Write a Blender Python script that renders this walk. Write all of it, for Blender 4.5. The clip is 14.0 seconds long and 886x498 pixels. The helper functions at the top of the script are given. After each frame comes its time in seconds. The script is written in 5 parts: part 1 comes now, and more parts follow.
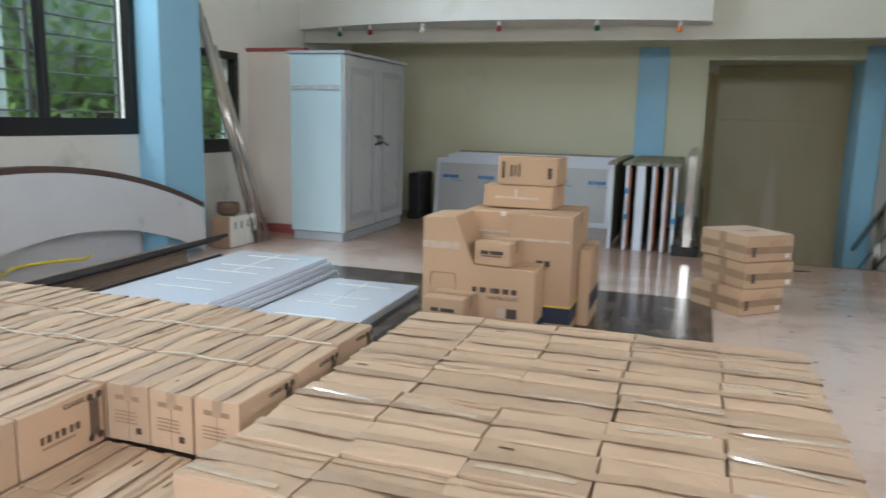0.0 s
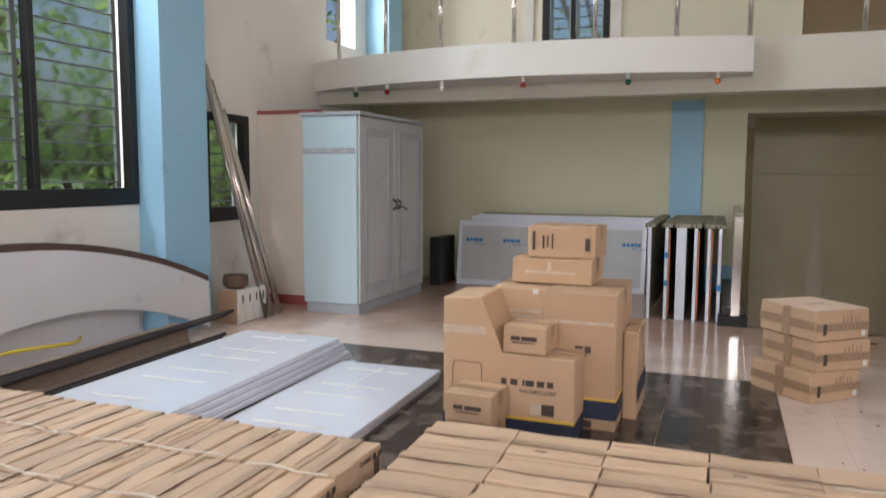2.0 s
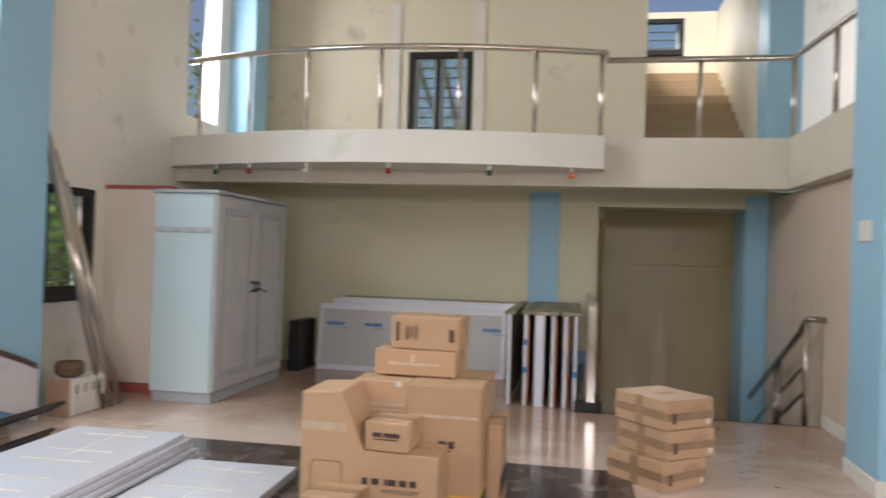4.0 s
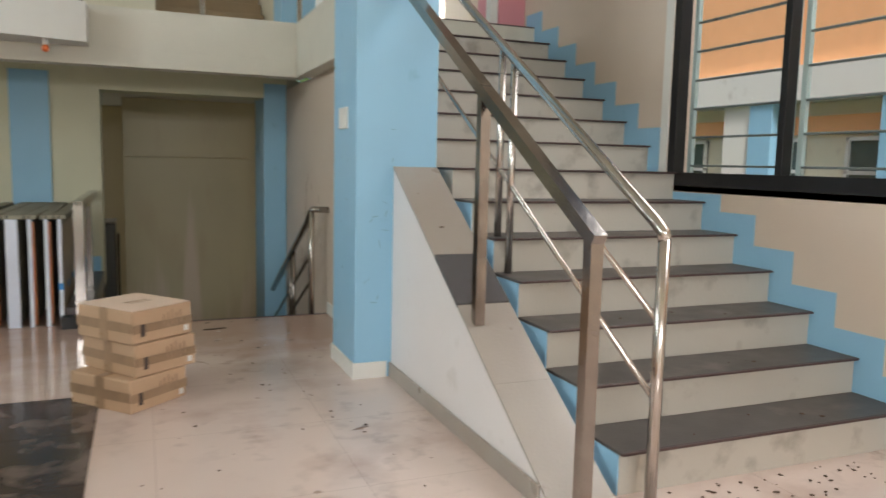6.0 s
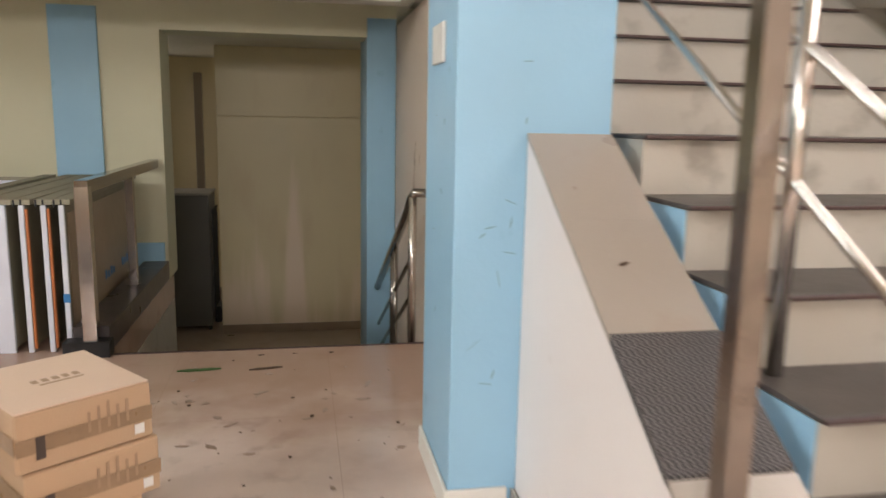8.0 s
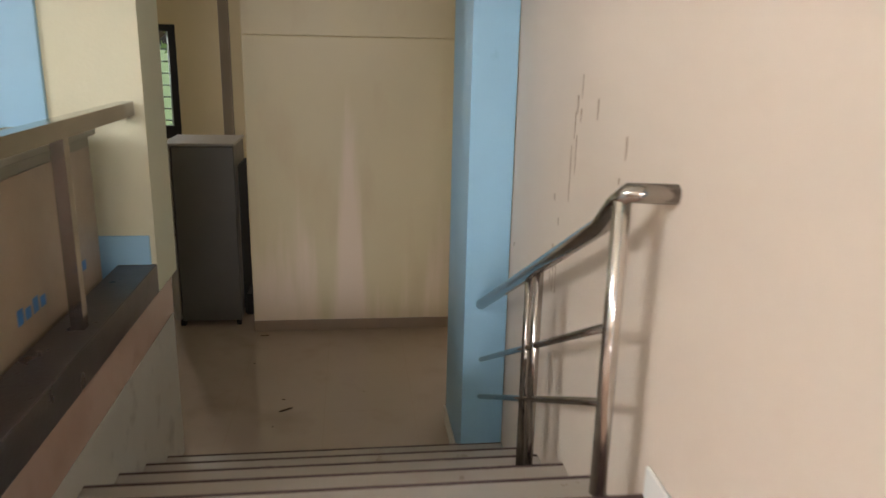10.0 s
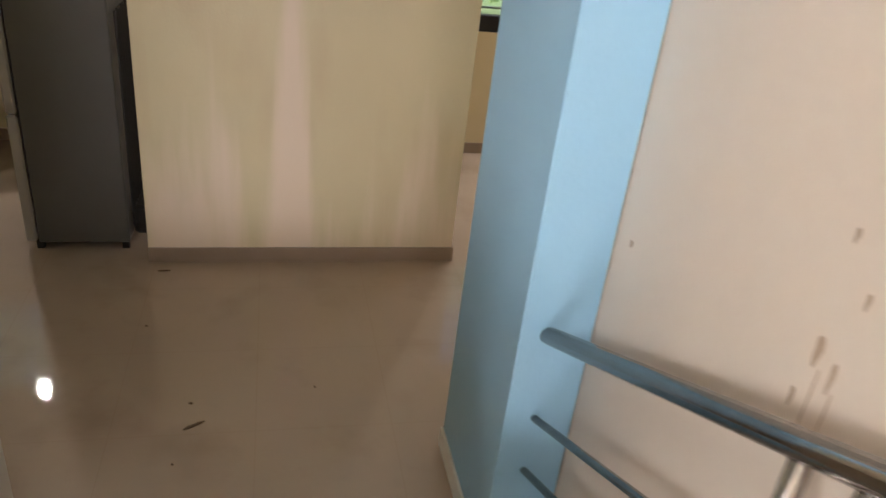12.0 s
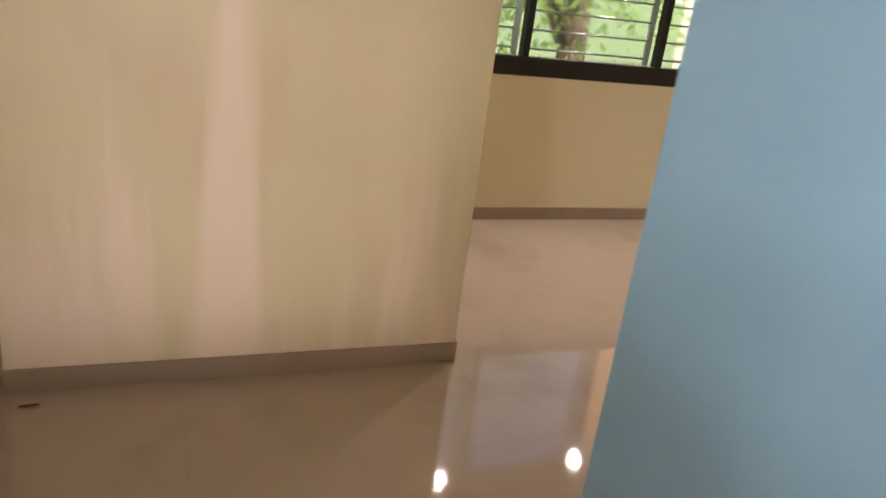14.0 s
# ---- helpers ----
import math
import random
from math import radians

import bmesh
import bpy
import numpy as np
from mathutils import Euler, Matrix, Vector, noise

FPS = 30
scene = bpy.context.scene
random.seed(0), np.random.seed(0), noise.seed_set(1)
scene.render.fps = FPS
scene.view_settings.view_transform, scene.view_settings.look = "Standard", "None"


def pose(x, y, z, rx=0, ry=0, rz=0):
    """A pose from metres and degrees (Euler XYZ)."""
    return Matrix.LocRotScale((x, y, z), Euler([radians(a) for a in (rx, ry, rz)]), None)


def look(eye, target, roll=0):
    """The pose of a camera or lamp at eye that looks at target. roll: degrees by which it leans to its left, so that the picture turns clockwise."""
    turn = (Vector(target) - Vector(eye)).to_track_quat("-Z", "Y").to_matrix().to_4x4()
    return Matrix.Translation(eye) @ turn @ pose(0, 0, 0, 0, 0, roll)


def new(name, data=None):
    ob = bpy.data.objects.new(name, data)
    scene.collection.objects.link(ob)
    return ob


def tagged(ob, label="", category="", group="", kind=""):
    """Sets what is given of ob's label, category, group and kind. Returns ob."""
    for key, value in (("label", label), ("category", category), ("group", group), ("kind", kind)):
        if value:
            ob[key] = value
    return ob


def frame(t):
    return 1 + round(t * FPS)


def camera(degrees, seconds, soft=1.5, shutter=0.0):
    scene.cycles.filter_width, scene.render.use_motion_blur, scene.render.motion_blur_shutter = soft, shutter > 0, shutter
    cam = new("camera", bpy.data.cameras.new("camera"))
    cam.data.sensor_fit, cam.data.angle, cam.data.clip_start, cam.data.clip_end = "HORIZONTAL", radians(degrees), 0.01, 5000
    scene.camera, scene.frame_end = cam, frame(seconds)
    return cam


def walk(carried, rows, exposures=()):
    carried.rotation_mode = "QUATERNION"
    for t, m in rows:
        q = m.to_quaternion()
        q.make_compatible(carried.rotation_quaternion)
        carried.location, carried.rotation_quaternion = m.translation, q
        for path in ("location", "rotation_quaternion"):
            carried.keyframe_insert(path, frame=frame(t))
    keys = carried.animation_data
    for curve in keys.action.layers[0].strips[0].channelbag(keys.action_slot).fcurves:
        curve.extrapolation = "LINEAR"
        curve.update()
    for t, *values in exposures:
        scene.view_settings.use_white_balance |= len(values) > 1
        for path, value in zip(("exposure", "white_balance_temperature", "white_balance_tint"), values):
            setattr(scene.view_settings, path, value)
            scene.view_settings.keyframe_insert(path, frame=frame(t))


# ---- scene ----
cam = camera(61.5, 14.0, shutter=0.5)
PATH = [
    (0, (0.379, 0.132, 1.22), (-0.252, 1.999, 0.875), 1.4),
    (0.5, (0.346, 0.219, 1.229), (-0.441, 2.023, 0.871), -0.2),
    (1, (0.241, 0.337, 1.25), (-0.543, 2.145, 0.905), -0.4),
    (1.5, (0.196, 0.462, 1.256), (-0.522, 2.306, 0.963), -0.5),
    (2, (0.204, 0.66, 1.269), (-0.497, 2.523, 1.072), 0.3),
    (2.2, (0.186, 0.696, 1.274), (-0.525, 2.56, 1.125), 0.8),
    (4.3, (0.168, 0.751, 1.324), (0.033, 2.746, 1.35), 1.9),
    (4.5, (0.183, 0.765, 1.323), (0.26, 2.763, 1.281), 1.0),
    (4.8, (0.25, 0.799, 1.317), (0.603, 2.764, 1.203), -1.2),
    (5, (0.325, 0.834, 1.312), (0.804, 2.767, 1.13), 0.2),
    (5.5, (0.581, 0.969, 1.316), (1.219, 2.853, 1.105), 1.2),
    (6, (0.77, 1.218, 1.306), (1.518, 3.058, 1.077), 1.3),
    (6.5, (1.027, 1.593, 1.29), (1.87, 3.387, 1.024), 1.0),
    (7, (1.25, 2.078, 1.299), (1.9, 3.945, 1.0), 2.9),
    (7.5, (1.354, 2.603, 1.33), (1.808, 4.523, 0.999), 0.3),
    (8, (1.47, 3.197, 1.319), (1.84, 5.132, 0.974), 1.1),
    (8.5, (1.447, 3.814, 1.326), (1.703, 5.757, 0.925), 1.3),
    (8.7, (1.443, 4.045, 1.336), (1.677, 5.987, 0.916), 0.8),
    (10.8, (1.378, 6.619, 1.188), (1.652, 8.49, 0.535), 2.4),
    (11, (1.408, 6.866, 1.182), (1.751, 8.71, 0.49), 1.7),
    (11.5, (1.378, 7.308, 1.183), (1.777, 9.131, 0.462), 3.9),
    (12, (1.272, 7.63, 1.141), (1.719, 9.347, 0.217), 6.8),
    (12.5, (1.185, 7.915, 1.044), (1.561, 9.716, 0.259), 5.9),
    (13, (1.214, 8.255, 0.844), (1.816, 10.034, 0.153), 3.3),
    (13.5, (1.204, 8.547, 0.679), (1.793, 10.344, 0.029), 4.7),
    (14, (1.128, 8.911, 0.554), (1.835, 10.645, -0.148), 7.3),
]
EXPOSURES = [(0.0, -0.27, 5450, 6), (1.0, -0.25, 5400, 6), (2.0, -0.24, 5950, 16), (4.5, -0.28, 6250, 17), (5.5, -0.32, 6100, 12), (6.5, -0.3, 6100, 10), (7.5, 0.0, 6400, 15),
             (8.7, 0.18, 6700, 19), (10.8, 1.3, 6150, 19), (12.0, 1.52, 6350, 22), (12.6, 1.6, 6650, 27), (13.3, 1.55, 7050, 33), (14.0, 1.72, 6850, 28)]
walk(cam, [(t, look(eye, target, roll)) for t, eye, target, roll in PATH], EXPOSURES)

# ---- light ----
world = bpy.data.worlds.new("world")
scene.world = world
world.use_nodes = True
wn = world.node_tree
sky = wn.nodes.new("ShaderNodeTexSky")
sky.sky_type, sky.sun_disc = 'NISHITA', False
sky.dust_density, sky.ozone_density = 6.0, 0.6
sky.sun_elevation, sky.sun_rotation = radians(50), radians(205)
wn.nodes["Background"].inputs["Strength"].default_value = 0.15
wn.links.new(sky.outputs["Color"], wn.nodes["Background"].inputs["Color"])


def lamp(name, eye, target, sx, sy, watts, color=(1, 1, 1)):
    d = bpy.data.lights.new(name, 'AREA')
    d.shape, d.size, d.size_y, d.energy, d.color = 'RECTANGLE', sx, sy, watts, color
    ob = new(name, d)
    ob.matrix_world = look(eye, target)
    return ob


sun = bpy.data.lights.new("sun", 'SUN')
sun.energy, sun.angle, sun.color = 3.0, radians(10), (1, 0.96, 0.9)
new("sun", sun).matrix_world = look((-3.2, -7, 9), (0, 0, 0))
lamp("daylight_left", (-4.25, 3.4, 3.55), (0, 3.6, 1.0), 3.2, 1.2, 175, (0.95, 1.0, 0.97))
lamp("daylight_right", (4.3, 3.3, 3.2), (1.6, 3.5, 0.0), 2.8, 0.9, 72, (1.0, 0.94, 0.88))
# unseen fill behind the camera, tipped down to brighten the near floor
lamp("fill_south", (0.6, -3.9, 2.6), (0.6, -2.85, 0.0), 4.5, 1.9, 430, (1.0, 0.95, 0.9))
lamp("daylight_kitchen", (3.3, 13.66, 1.19), (2.6, 10.5, -0.6), 0.05, 0.025, 7.5, (1.0, 0.96, 0.84))
lamp("daylight_kitchen_right", (4.6, 13.66, 1.17), (3.0, 10.5, -0.6), 0.05, 0.025, 7.5, (1.0, 0.96, 0.84))
lamp("daylight_kitchen_left", (-0.78, 13.66, 1.29), (0.6, 10.5, -0.8), 0.05, 0.025, 7, (1.0, 0.97, 0.85))
# added fills at assumed upper openings, brightening the landing and the balcony wall
lamp("fill_landing", (4.3, 9.9, 3.7), (2.6, 9.6, 3.3), 0.45, 1.5, 45, (1.0, 0.98, 0.95))
lamp("fill_balcony", (-4.25, 8.65, 3.75), (0, 9.3, 3.2), 0.7, 1.5, 45, (1.0, 0.98, 0.95))
lamp("daylight_second_stair", (1.45, 12.85, 4.9), (1.6, 10.5, 3.4), 0.6, 0.5, 14, (0.97, 1.0, 0.94))


# ---- materials ----
def mat(name, color, rough=0.6, metal=0.0, vary=0.12, scale=4.0, bump=0.1, fine=60.0, stain=None, amount=0.5, stain_scale=1.5, spread=0.12, rand=0.0, coat=0.0, stretch=None):
    m = bpy.data.materials.new(name)
    m.use_nodes = True
    nt = m.node_tree
    b = nt.nodes["Principled BSDF"]
    co = nt.nodes.new("ShaderNodeTexCoord").outputs["Object"]

    def noise_tex(s, detail=6, long=None):
        n = nt.nodes.new("ShaderNodeTexNoise")
        n.inputs["Scale"].default_value, n.inputs["Detail"].default_value = s, detail
        nt.links.new(co, n.inputs["Vector"])
        if long:
            mp = nt.nodes.new("ShaderNodeMapping")
            mp.inputs["Scale"].default_value = long
            nt.links.new(co, mp.inputs["Vector"])
            nt.links.new(mp.outputs[0], n.inputs["Vector"])
        return n.outputs["Fac"]

    def mixc(kind, fac, a, c):
        n = nt.nodes.new("ShaderNodeMix")
        n.data_type, n.blend_type = 'RGBA', kind
        for sock, v in ((n.inputs[0], fac), (n.inputs[6], a), (n.inputs[7], c)):
            if isinstance(v, (int, float)):
                sock.default_value = v
            elif isinstance(v, tuple):
                sock.default_value = (*v, 1)
            else:
                nt.links.new(v, sock)
        return n.outputs[2]

    lo = tuple(c * (1 - vary) for c in color)
    hi = tuple(min(1, c * (1 + vary)) for c in color)
    col = mixc('MIX', noise_tex(scale), lo, hi)
    grain = noise_tex(fine, 3)
    col = mixc('MULTIPLY', 0.25 * min(1, vary * 4), col, mixc('MIX', grain, (0.75, 0.75, 0.75), (1, 1, 1)))
    if rand:
        info = nt.nodes.new("ShaderNodeObjectInfo").outputs["Random"]
        col = mixc('MULTIPLY', 1.0, col, mixc('MIX', info, (1 - rand, 1 - rand, 1 - rand), (1, 1, 1)))
    if stain:
        ramp = nt.nodes.new("ShaderNodeValToRGB")
        ramp.color_ramp.elements[0].position, ramp.color_ramp.elements[1].position = 1 - amount, min(1, 1 - amount + spread)
        nt.links.new(noise_tex(stain_scale, 4 if stretch else 9, stretch), ramp.inputs[0])
        col = mixc('MIX', ramp.outputs[0], col, stain)
    nt.links.new(col, b.inputs["Base Color"])
    b.inputs["Metallic"].default_value = metal
    mr = nt.nodes.new("ShaderNodeMapRange")
    mr.inputs[3].default_value, mr.inputs[4].default_value = max(0.02, rough * 0.75), min(1, rough * 1.25)
    nt.links.new(noise_tex(scale * 2.3), mr.inputs[0])
    nt.links.new(mr.outputs[0], b.inputs["Roughness"])
    if coat:
        b.inputs["Coat Weight"].default_value = coat
        b.inputs["Coat Roughness"].default_value = 0.08
    if bump:
        bp = nt.nodes.new("ShaderNodeBump")
        bp.inputs["Strength"].default_value, bp.inputs["Distance"].default_value = bump, 0.01
        nt.links.new(grain, bp.inputs["Height"])
        nt.links.new(bp.outputs[0], b.inputs["Normal"])
    return m


CREAM = mat("cream_paint", (0.72, 0.68, 0.54), 0.55, vary=0.05, scale=1.2, stain=(0.55, 0.5, 0.4), amount=0.36, stain_scale=2.2)
GREENISH = mat("pale_olive_paint", (0.65, 0.64, 0.465), 0.55, vary=0.05, scale=1.0, stain=(0.5, 0.5, 0.36), amount=0.36)
WALLPINK = mat("beige_paint", (0.7, 0.585, 0.475), 0.5, vary=0.05, scale=1.0, stain=(0.66, 0.55, 0.44), amount=0.32, stain_scale=3, spread=0.25)
WHITEW = mat("white_wall_paint", (0.78, 0.77, 0.72), 0.5, vary=0.05, scale=1.5, stain=(0.6, 0.58, 0.52), amount=0.36, stain_scale=3)
BLUE = mat("sky_blue_paint", (0.31, 0.56, 0.75), 0.45, vary=0.06, scale=1.4, stain=(0.2, 0.42, 0.57), amount=0.33, stain_scale=5)
PINK = mat("pale_pink_paint", (0.77, 0.7, 0.63), 0.55, vary=0.05)
ROSE = mat("rose_paint", (0.7, 0.3, 0.34), 0.55, vary=0.05)
RED = mat("oxide_red_paint", (0.35, 0.09, 0.08), 0.6)
SLAB = mat("plaster_soffit", (0.66, 0.64, 0.55), 0.6, vary=0.06, stain=(0.5, 0.48, 0.42), amount=0.36)
KCREAM = mat("warm_cream_paint", (0.83, 0.735, 0.51), 0.45, vary=0.06, scale=1.5)
BASE = mat("brown_tile_skirting", (0.36, 0.28, 0.215), 0.35, vary=0.15)
CARD = mat("kraft_cardboard", (0.62, 0.445, 0.3), 0.75, vary=0.08, scale=6, bump=0.15, fine=140, rand=0.22, stain=(0.5, 0.35, 0.22), amount=0.36, stain_scale=6)
CARD2 = mat("kraft_cardboard_plain", (0.56, 0.38, 0.235), 0.7, vary=0.08, scale=5, bump=0.12, fine=120, rand=0.15)
CARDPALE = mat("pale_cardboard_top", (0.68, 0.52, 0.4), 0.7, vary=0.06)
TAPE = mat("clear_brown_tape", (0.545, 0.385, 0.255), 0.55, vary=0.22, scale=14, coat=0.06, rand=0.25)
TAPEB = mat("brown_packing_tape", (0.36, 0.235, 0.135), 0.3, vary=0.25, scale=14, coat=0.3, rand=0.2)
TAPEW = mat("glossy_clear_tape", (0.64, 0.53, 0.41), 0.15, vary=0.3, scale=20, coat=0.8)
INK = mat("printing_ink", (0.07, 0.05, 0.04), 0.7)
LETTER = mat("dark_brown_ink", (0.13, 0.08, 0.05), 0.7)
NAVY = mat("navy_print", (0.02, 0.03, 0.06), 0.6)
YELLOW = mat("yellow_print", (0.75, 0.5, 0.06), 0.6)
STRAP = mat("white_strapping", (0.75, 0.7, 0.6), 0.4)
STEEL = mat("polished_steel", (0.62, 0.58, 0.54), 0.2, 1.0, vary=0.12, scale=7, bump=0.03)
DULL = mat("brushed_steel", (0.37, 0.34, 0.31), 0.16, 1.0, vary=0.2, scale=9, bump=0.05)
TREAD = mat("grey_tread_stone", (0.085, 0.075, 0.068), 0.45, vary=0.2, scale=3, stain=(0.14, 0.12, 0.105), amount=0.42, stain_scale=4)
NOSE = mat("dark_red_nosing", (0.07, 0.038, 0.034), 0.5)
RISER = mat("pale_riser_tile", (0.52, 0.495, 0.43), 0.35, vary=0.07, scale=3, stain=(0.36, 0.33, 0.28), amount=0.44, stain_scale=5)
SLOPE = mat("beige_tile", (0.38, 0.335, 0.285), 0.3, vary=0.08, scale=3, stain=(0.36, 0.29, 0.23), amount=0.38, stain_scale=3)
GRIP = mat("ribbed_rubber", (0.06, 0.055, 0.055), 0.7, vary=0.2)
gt = GRIP.node_tree
chk = gt.nodes.new("ShaderNodeTexChecker")
chk.inputs["Scale"].default_value = 130
chk.inputs["Color1"].default_value, chk.inputs["Color2"].default_value = (0.03, 0.028, 0.028, 1), (0.13, 0.12, 0.12, 1)
gt.links.new(gt.nodes["Texture Coordinate"].outputs["Object"], chk.inputs["Vector"])
gt.links.new(chk.outputs["Color"], gt.nodes["Principled BSDF"].inputs["Base Color"])
DARK = mat("dark_polished_tile", (0.06, 0.044, 0.038), 0.13, vary=0.4, scale=3, stain=(0.15, 0.12, 0.105), amount=0.5, stain_scale=5)
BLACK = mat("black_aluminium", (0.006, 0.006, 0.007), 0.45, vary=0.2)
LOUVRE = mat("frosted_louvre_rail", (0.15, 0.18, 0.17), 0.3, vary=0.2)
STILE = mat("pale_louvre_stile", (0.42, 0.52, 0.5), 0.4, vary=0.1)
PVC = mat("white_pvc", (0.72, 0.76, 0.86), 0.12, vary=0.04, scale=3, coat=0.3)
PVCG = mat("pvc_film_grey", (0.5, 0.52, 0.54), 0.3, vary=0.06)
FILM = mat("blue_film_print", (0.03, 0.2, 0.5), 0.4)
OLIVE = mat("dusty_board_edge", (0.32, 0.3, 0.22), 0.7, vary=0.15)
WARD = mat("pale_blue_laminate", (0.5, 0.64, 0.7), 0.35, vary=0.04, scale=2)
WARDG = mat("grey_trim", (0.4, 0.44, 0.48), 0.4)
BROWNEDGE = mat("brown_edge_band", (0.09, 0.055, 0.045), 0.6, vary=0.2)
PLY = mat("chalky_white_board", (0.66, 0.67, 0.7), 0.6, vary=0.08, scale=3, stain=(0.45, 0.46, 0.5), amount=0.38, stain_scale=4)
WOODP = mat("weathered_timber", (0.34, 0.27, 0.2), 0.7, vary=0.3, scale=5)
IRON = mat("dark_iron", (0.05, 0.04, 0.04), 0.5, 0.6, vary=0.3)
HOSE = mat("yellow_hose", (0.65, 0.55, 0.05), 0.4)
BASKET = mat("brown_wicker", (0.13, 0.08, 0.05), 0.8, vary=0.4, scale=20)
FRIDGE = mat("grey_steel_sheet", (0.12, 0.12, 0.115), 0.4, 0.3, vary=0.08)
FRIDGEL = mat("pale_grey_door", (0.36, 0.34, 0.31), 0.4, vary=0.06)
BLACKP = mat("black_plastic", (0.01, 0.01, 0.01), 0.5)
WHITEP = mat("white_plastic", (0.75, 0.74, 0.7), 0.35)
LEAF = mat("foliage", (0.16, 0.27, 0.07), 0.55, vary=0.5, scale=3, rand=0.4)
ln = LEAF.node_tree
thin = ln.nodes.new("ShaderNodeBsdfTranslucent")
thin.inputs["Color"].default_value = (0.42, 0.6, 0.2, 1)
both = ln.nodes.new("ShaderNodeMixShader")
both.inputs[0].default_value = 0.5
ln.links.new(ln.nodes["Principled BSDF"].outputs[0], both.inputs[1])
ln.links.new(thin.outputs[0], both.inputs[2])
ln.links.new(both.outputs[0], ln.nodes["Material Output"].inputs["Surface"])
BARK = mat("bark", (0.1, 0.075, 0.05), 0.9, vary=0.3)
GRASS = mat("grass_ground", (0.08, 0.13, 0.04), 0.9, vary=0.4)
ORANGE = mat("orange_paint", (0.95, 0.5, 0.24), 0.6, vary=0.06)
LEAFG = mat("green_pod", (0.05, 0.13, 0.03), 0.6, vary=0.3)
DRYLEAF = mat("dry_leaf", (0.1, 0.06, 0.035), 0.8, vary=0.3)
BROWNST = mat("tan_stair", (0.4, 0.29, 0.17), 0.5, vary=0.1)


def floor_material(name, color, rough, dirt, size, smudge, joint=0.84):
    m = mat(name, color, rough, vary=0.07, scale=1.5, bump=0.02, stain=dirt, amount=0.46, stain_scale=1.7, spread=0.2)
    nt = m.node_tree
    b = nt.nodes["Principled BSDF"]
    src = b.inputs["Base Color"].links[0].from_socket
    br = nt.nodes.new("ShaderNodeTexBrick")
    br.offset = 0.0
    for key, v in (("Scale", 1.0), ("Mortar Size", 0.0025), ("Mortar Smooth", 0.3), ("Brick Width", size), ("Row Height", size)):
        br.inputs[key].default_value = v
    br.inputs["Color1"].default_value = br.inputs["Color2"].default_value = (1, 1, 1, 1)
    br.inputs["Mortar"].default_value = (joint, joint * 0.98, joint * 0.96, 1)
    nt.links.new(nt.nodes["Texture Coordinate"].outputs["Object"], br.inputs["Vector"])
    mx = nt.nodes.new("ShaderNodeMix")
    mx.data_type, mx.blend_type = 'RGBA', 'MULTIPLY'
    mx.inputs[0].default_value = 1.0
    nt.links.new(src, mx.inputs[6])
    nt.links.new(br.outputs["Color"], mx.inputs[7])
    # dark trodden-in smudges, gathered in patches
    co = nt.nodes["Texture Coordinate"].outputs["Object"]
    masks = []
    for s, lo, hi in ((0.9, 0.42, 0.62), (7.0, 0.54, 0.72)):
        n = nt.nodes.new("ShaderNodeTexNoise")
        n.inputs["Scale"].default_value, n.inputs["Detail"].default_value = s, 7
        nt.links.new(co, n.inputs["Vector"])
        r = nt.nodes.new("ShaderNodeMapRange")
        r.inputs[1].default_value, r.inputs[2].default_value = lo, hi
        nt.links.new(n.outputs["Fac"], r.inputs[0])
        masks.append(r.outputs[0])
    mu = nt.nodes.new("ShaderNodeMath")
    mu.operation = 'MULTIPLY'
    nt.links.new(masks[0], mu.inputs[0])
    nt.links.new(masks[1], mu.inputs[1])
    weak = nt.nodes.new("ShaderNodeMath")
    weak.operation = 'MULTIPLY'
    nt.links.new(mu.outputs[0], weak.inputs[0])
    weak.inputs[1].default_value = smudge
    sm = nt.nodes.new("ShaderNodeMix")
    sm.data_type = 'RGBA'
    nt.links.new(weak.outputs[0], sm.inputs[0])
    nt.links.new(mx.outputs[2], sm.inputs[6])
    sm.inputs[7].default_value = (dirt[0] * 0.5, dirt[1] * 0.5, dirt[2] * 0.5, 1)
    nt.links.new(sm.outputs[2], b.inputs["Base Color"])
    return m


FLOOR = floor_material("polished_cream_tile", (0.72, 0.59, 0.52), 0.11, (0.5, 0.365, 0.3), 0.8, 0.5)
# brown mud towards the stair down, with shade under the balcony painted in
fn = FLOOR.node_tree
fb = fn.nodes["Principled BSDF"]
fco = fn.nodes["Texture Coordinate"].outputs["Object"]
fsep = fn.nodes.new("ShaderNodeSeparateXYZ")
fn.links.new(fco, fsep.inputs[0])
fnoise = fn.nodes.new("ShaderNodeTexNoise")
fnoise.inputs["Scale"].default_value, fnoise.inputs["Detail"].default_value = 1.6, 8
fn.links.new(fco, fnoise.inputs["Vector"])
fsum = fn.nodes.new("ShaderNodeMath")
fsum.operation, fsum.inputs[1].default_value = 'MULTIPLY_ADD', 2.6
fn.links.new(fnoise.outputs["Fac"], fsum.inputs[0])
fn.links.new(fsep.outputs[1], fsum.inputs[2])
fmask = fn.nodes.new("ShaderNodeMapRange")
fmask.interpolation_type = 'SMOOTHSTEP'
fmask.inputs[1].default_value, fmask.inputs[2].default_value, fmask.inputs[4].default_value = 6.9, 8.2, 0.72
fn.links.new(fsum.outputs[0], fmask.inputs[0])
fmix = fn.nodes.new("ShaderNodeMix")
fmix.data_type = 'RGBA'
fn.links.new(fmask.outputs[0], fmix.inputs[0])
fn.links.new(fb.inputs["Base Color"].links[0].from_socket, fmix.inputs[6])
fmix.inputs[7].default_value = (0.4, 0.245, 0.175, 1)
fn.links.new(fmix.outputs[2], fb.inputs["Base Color"])
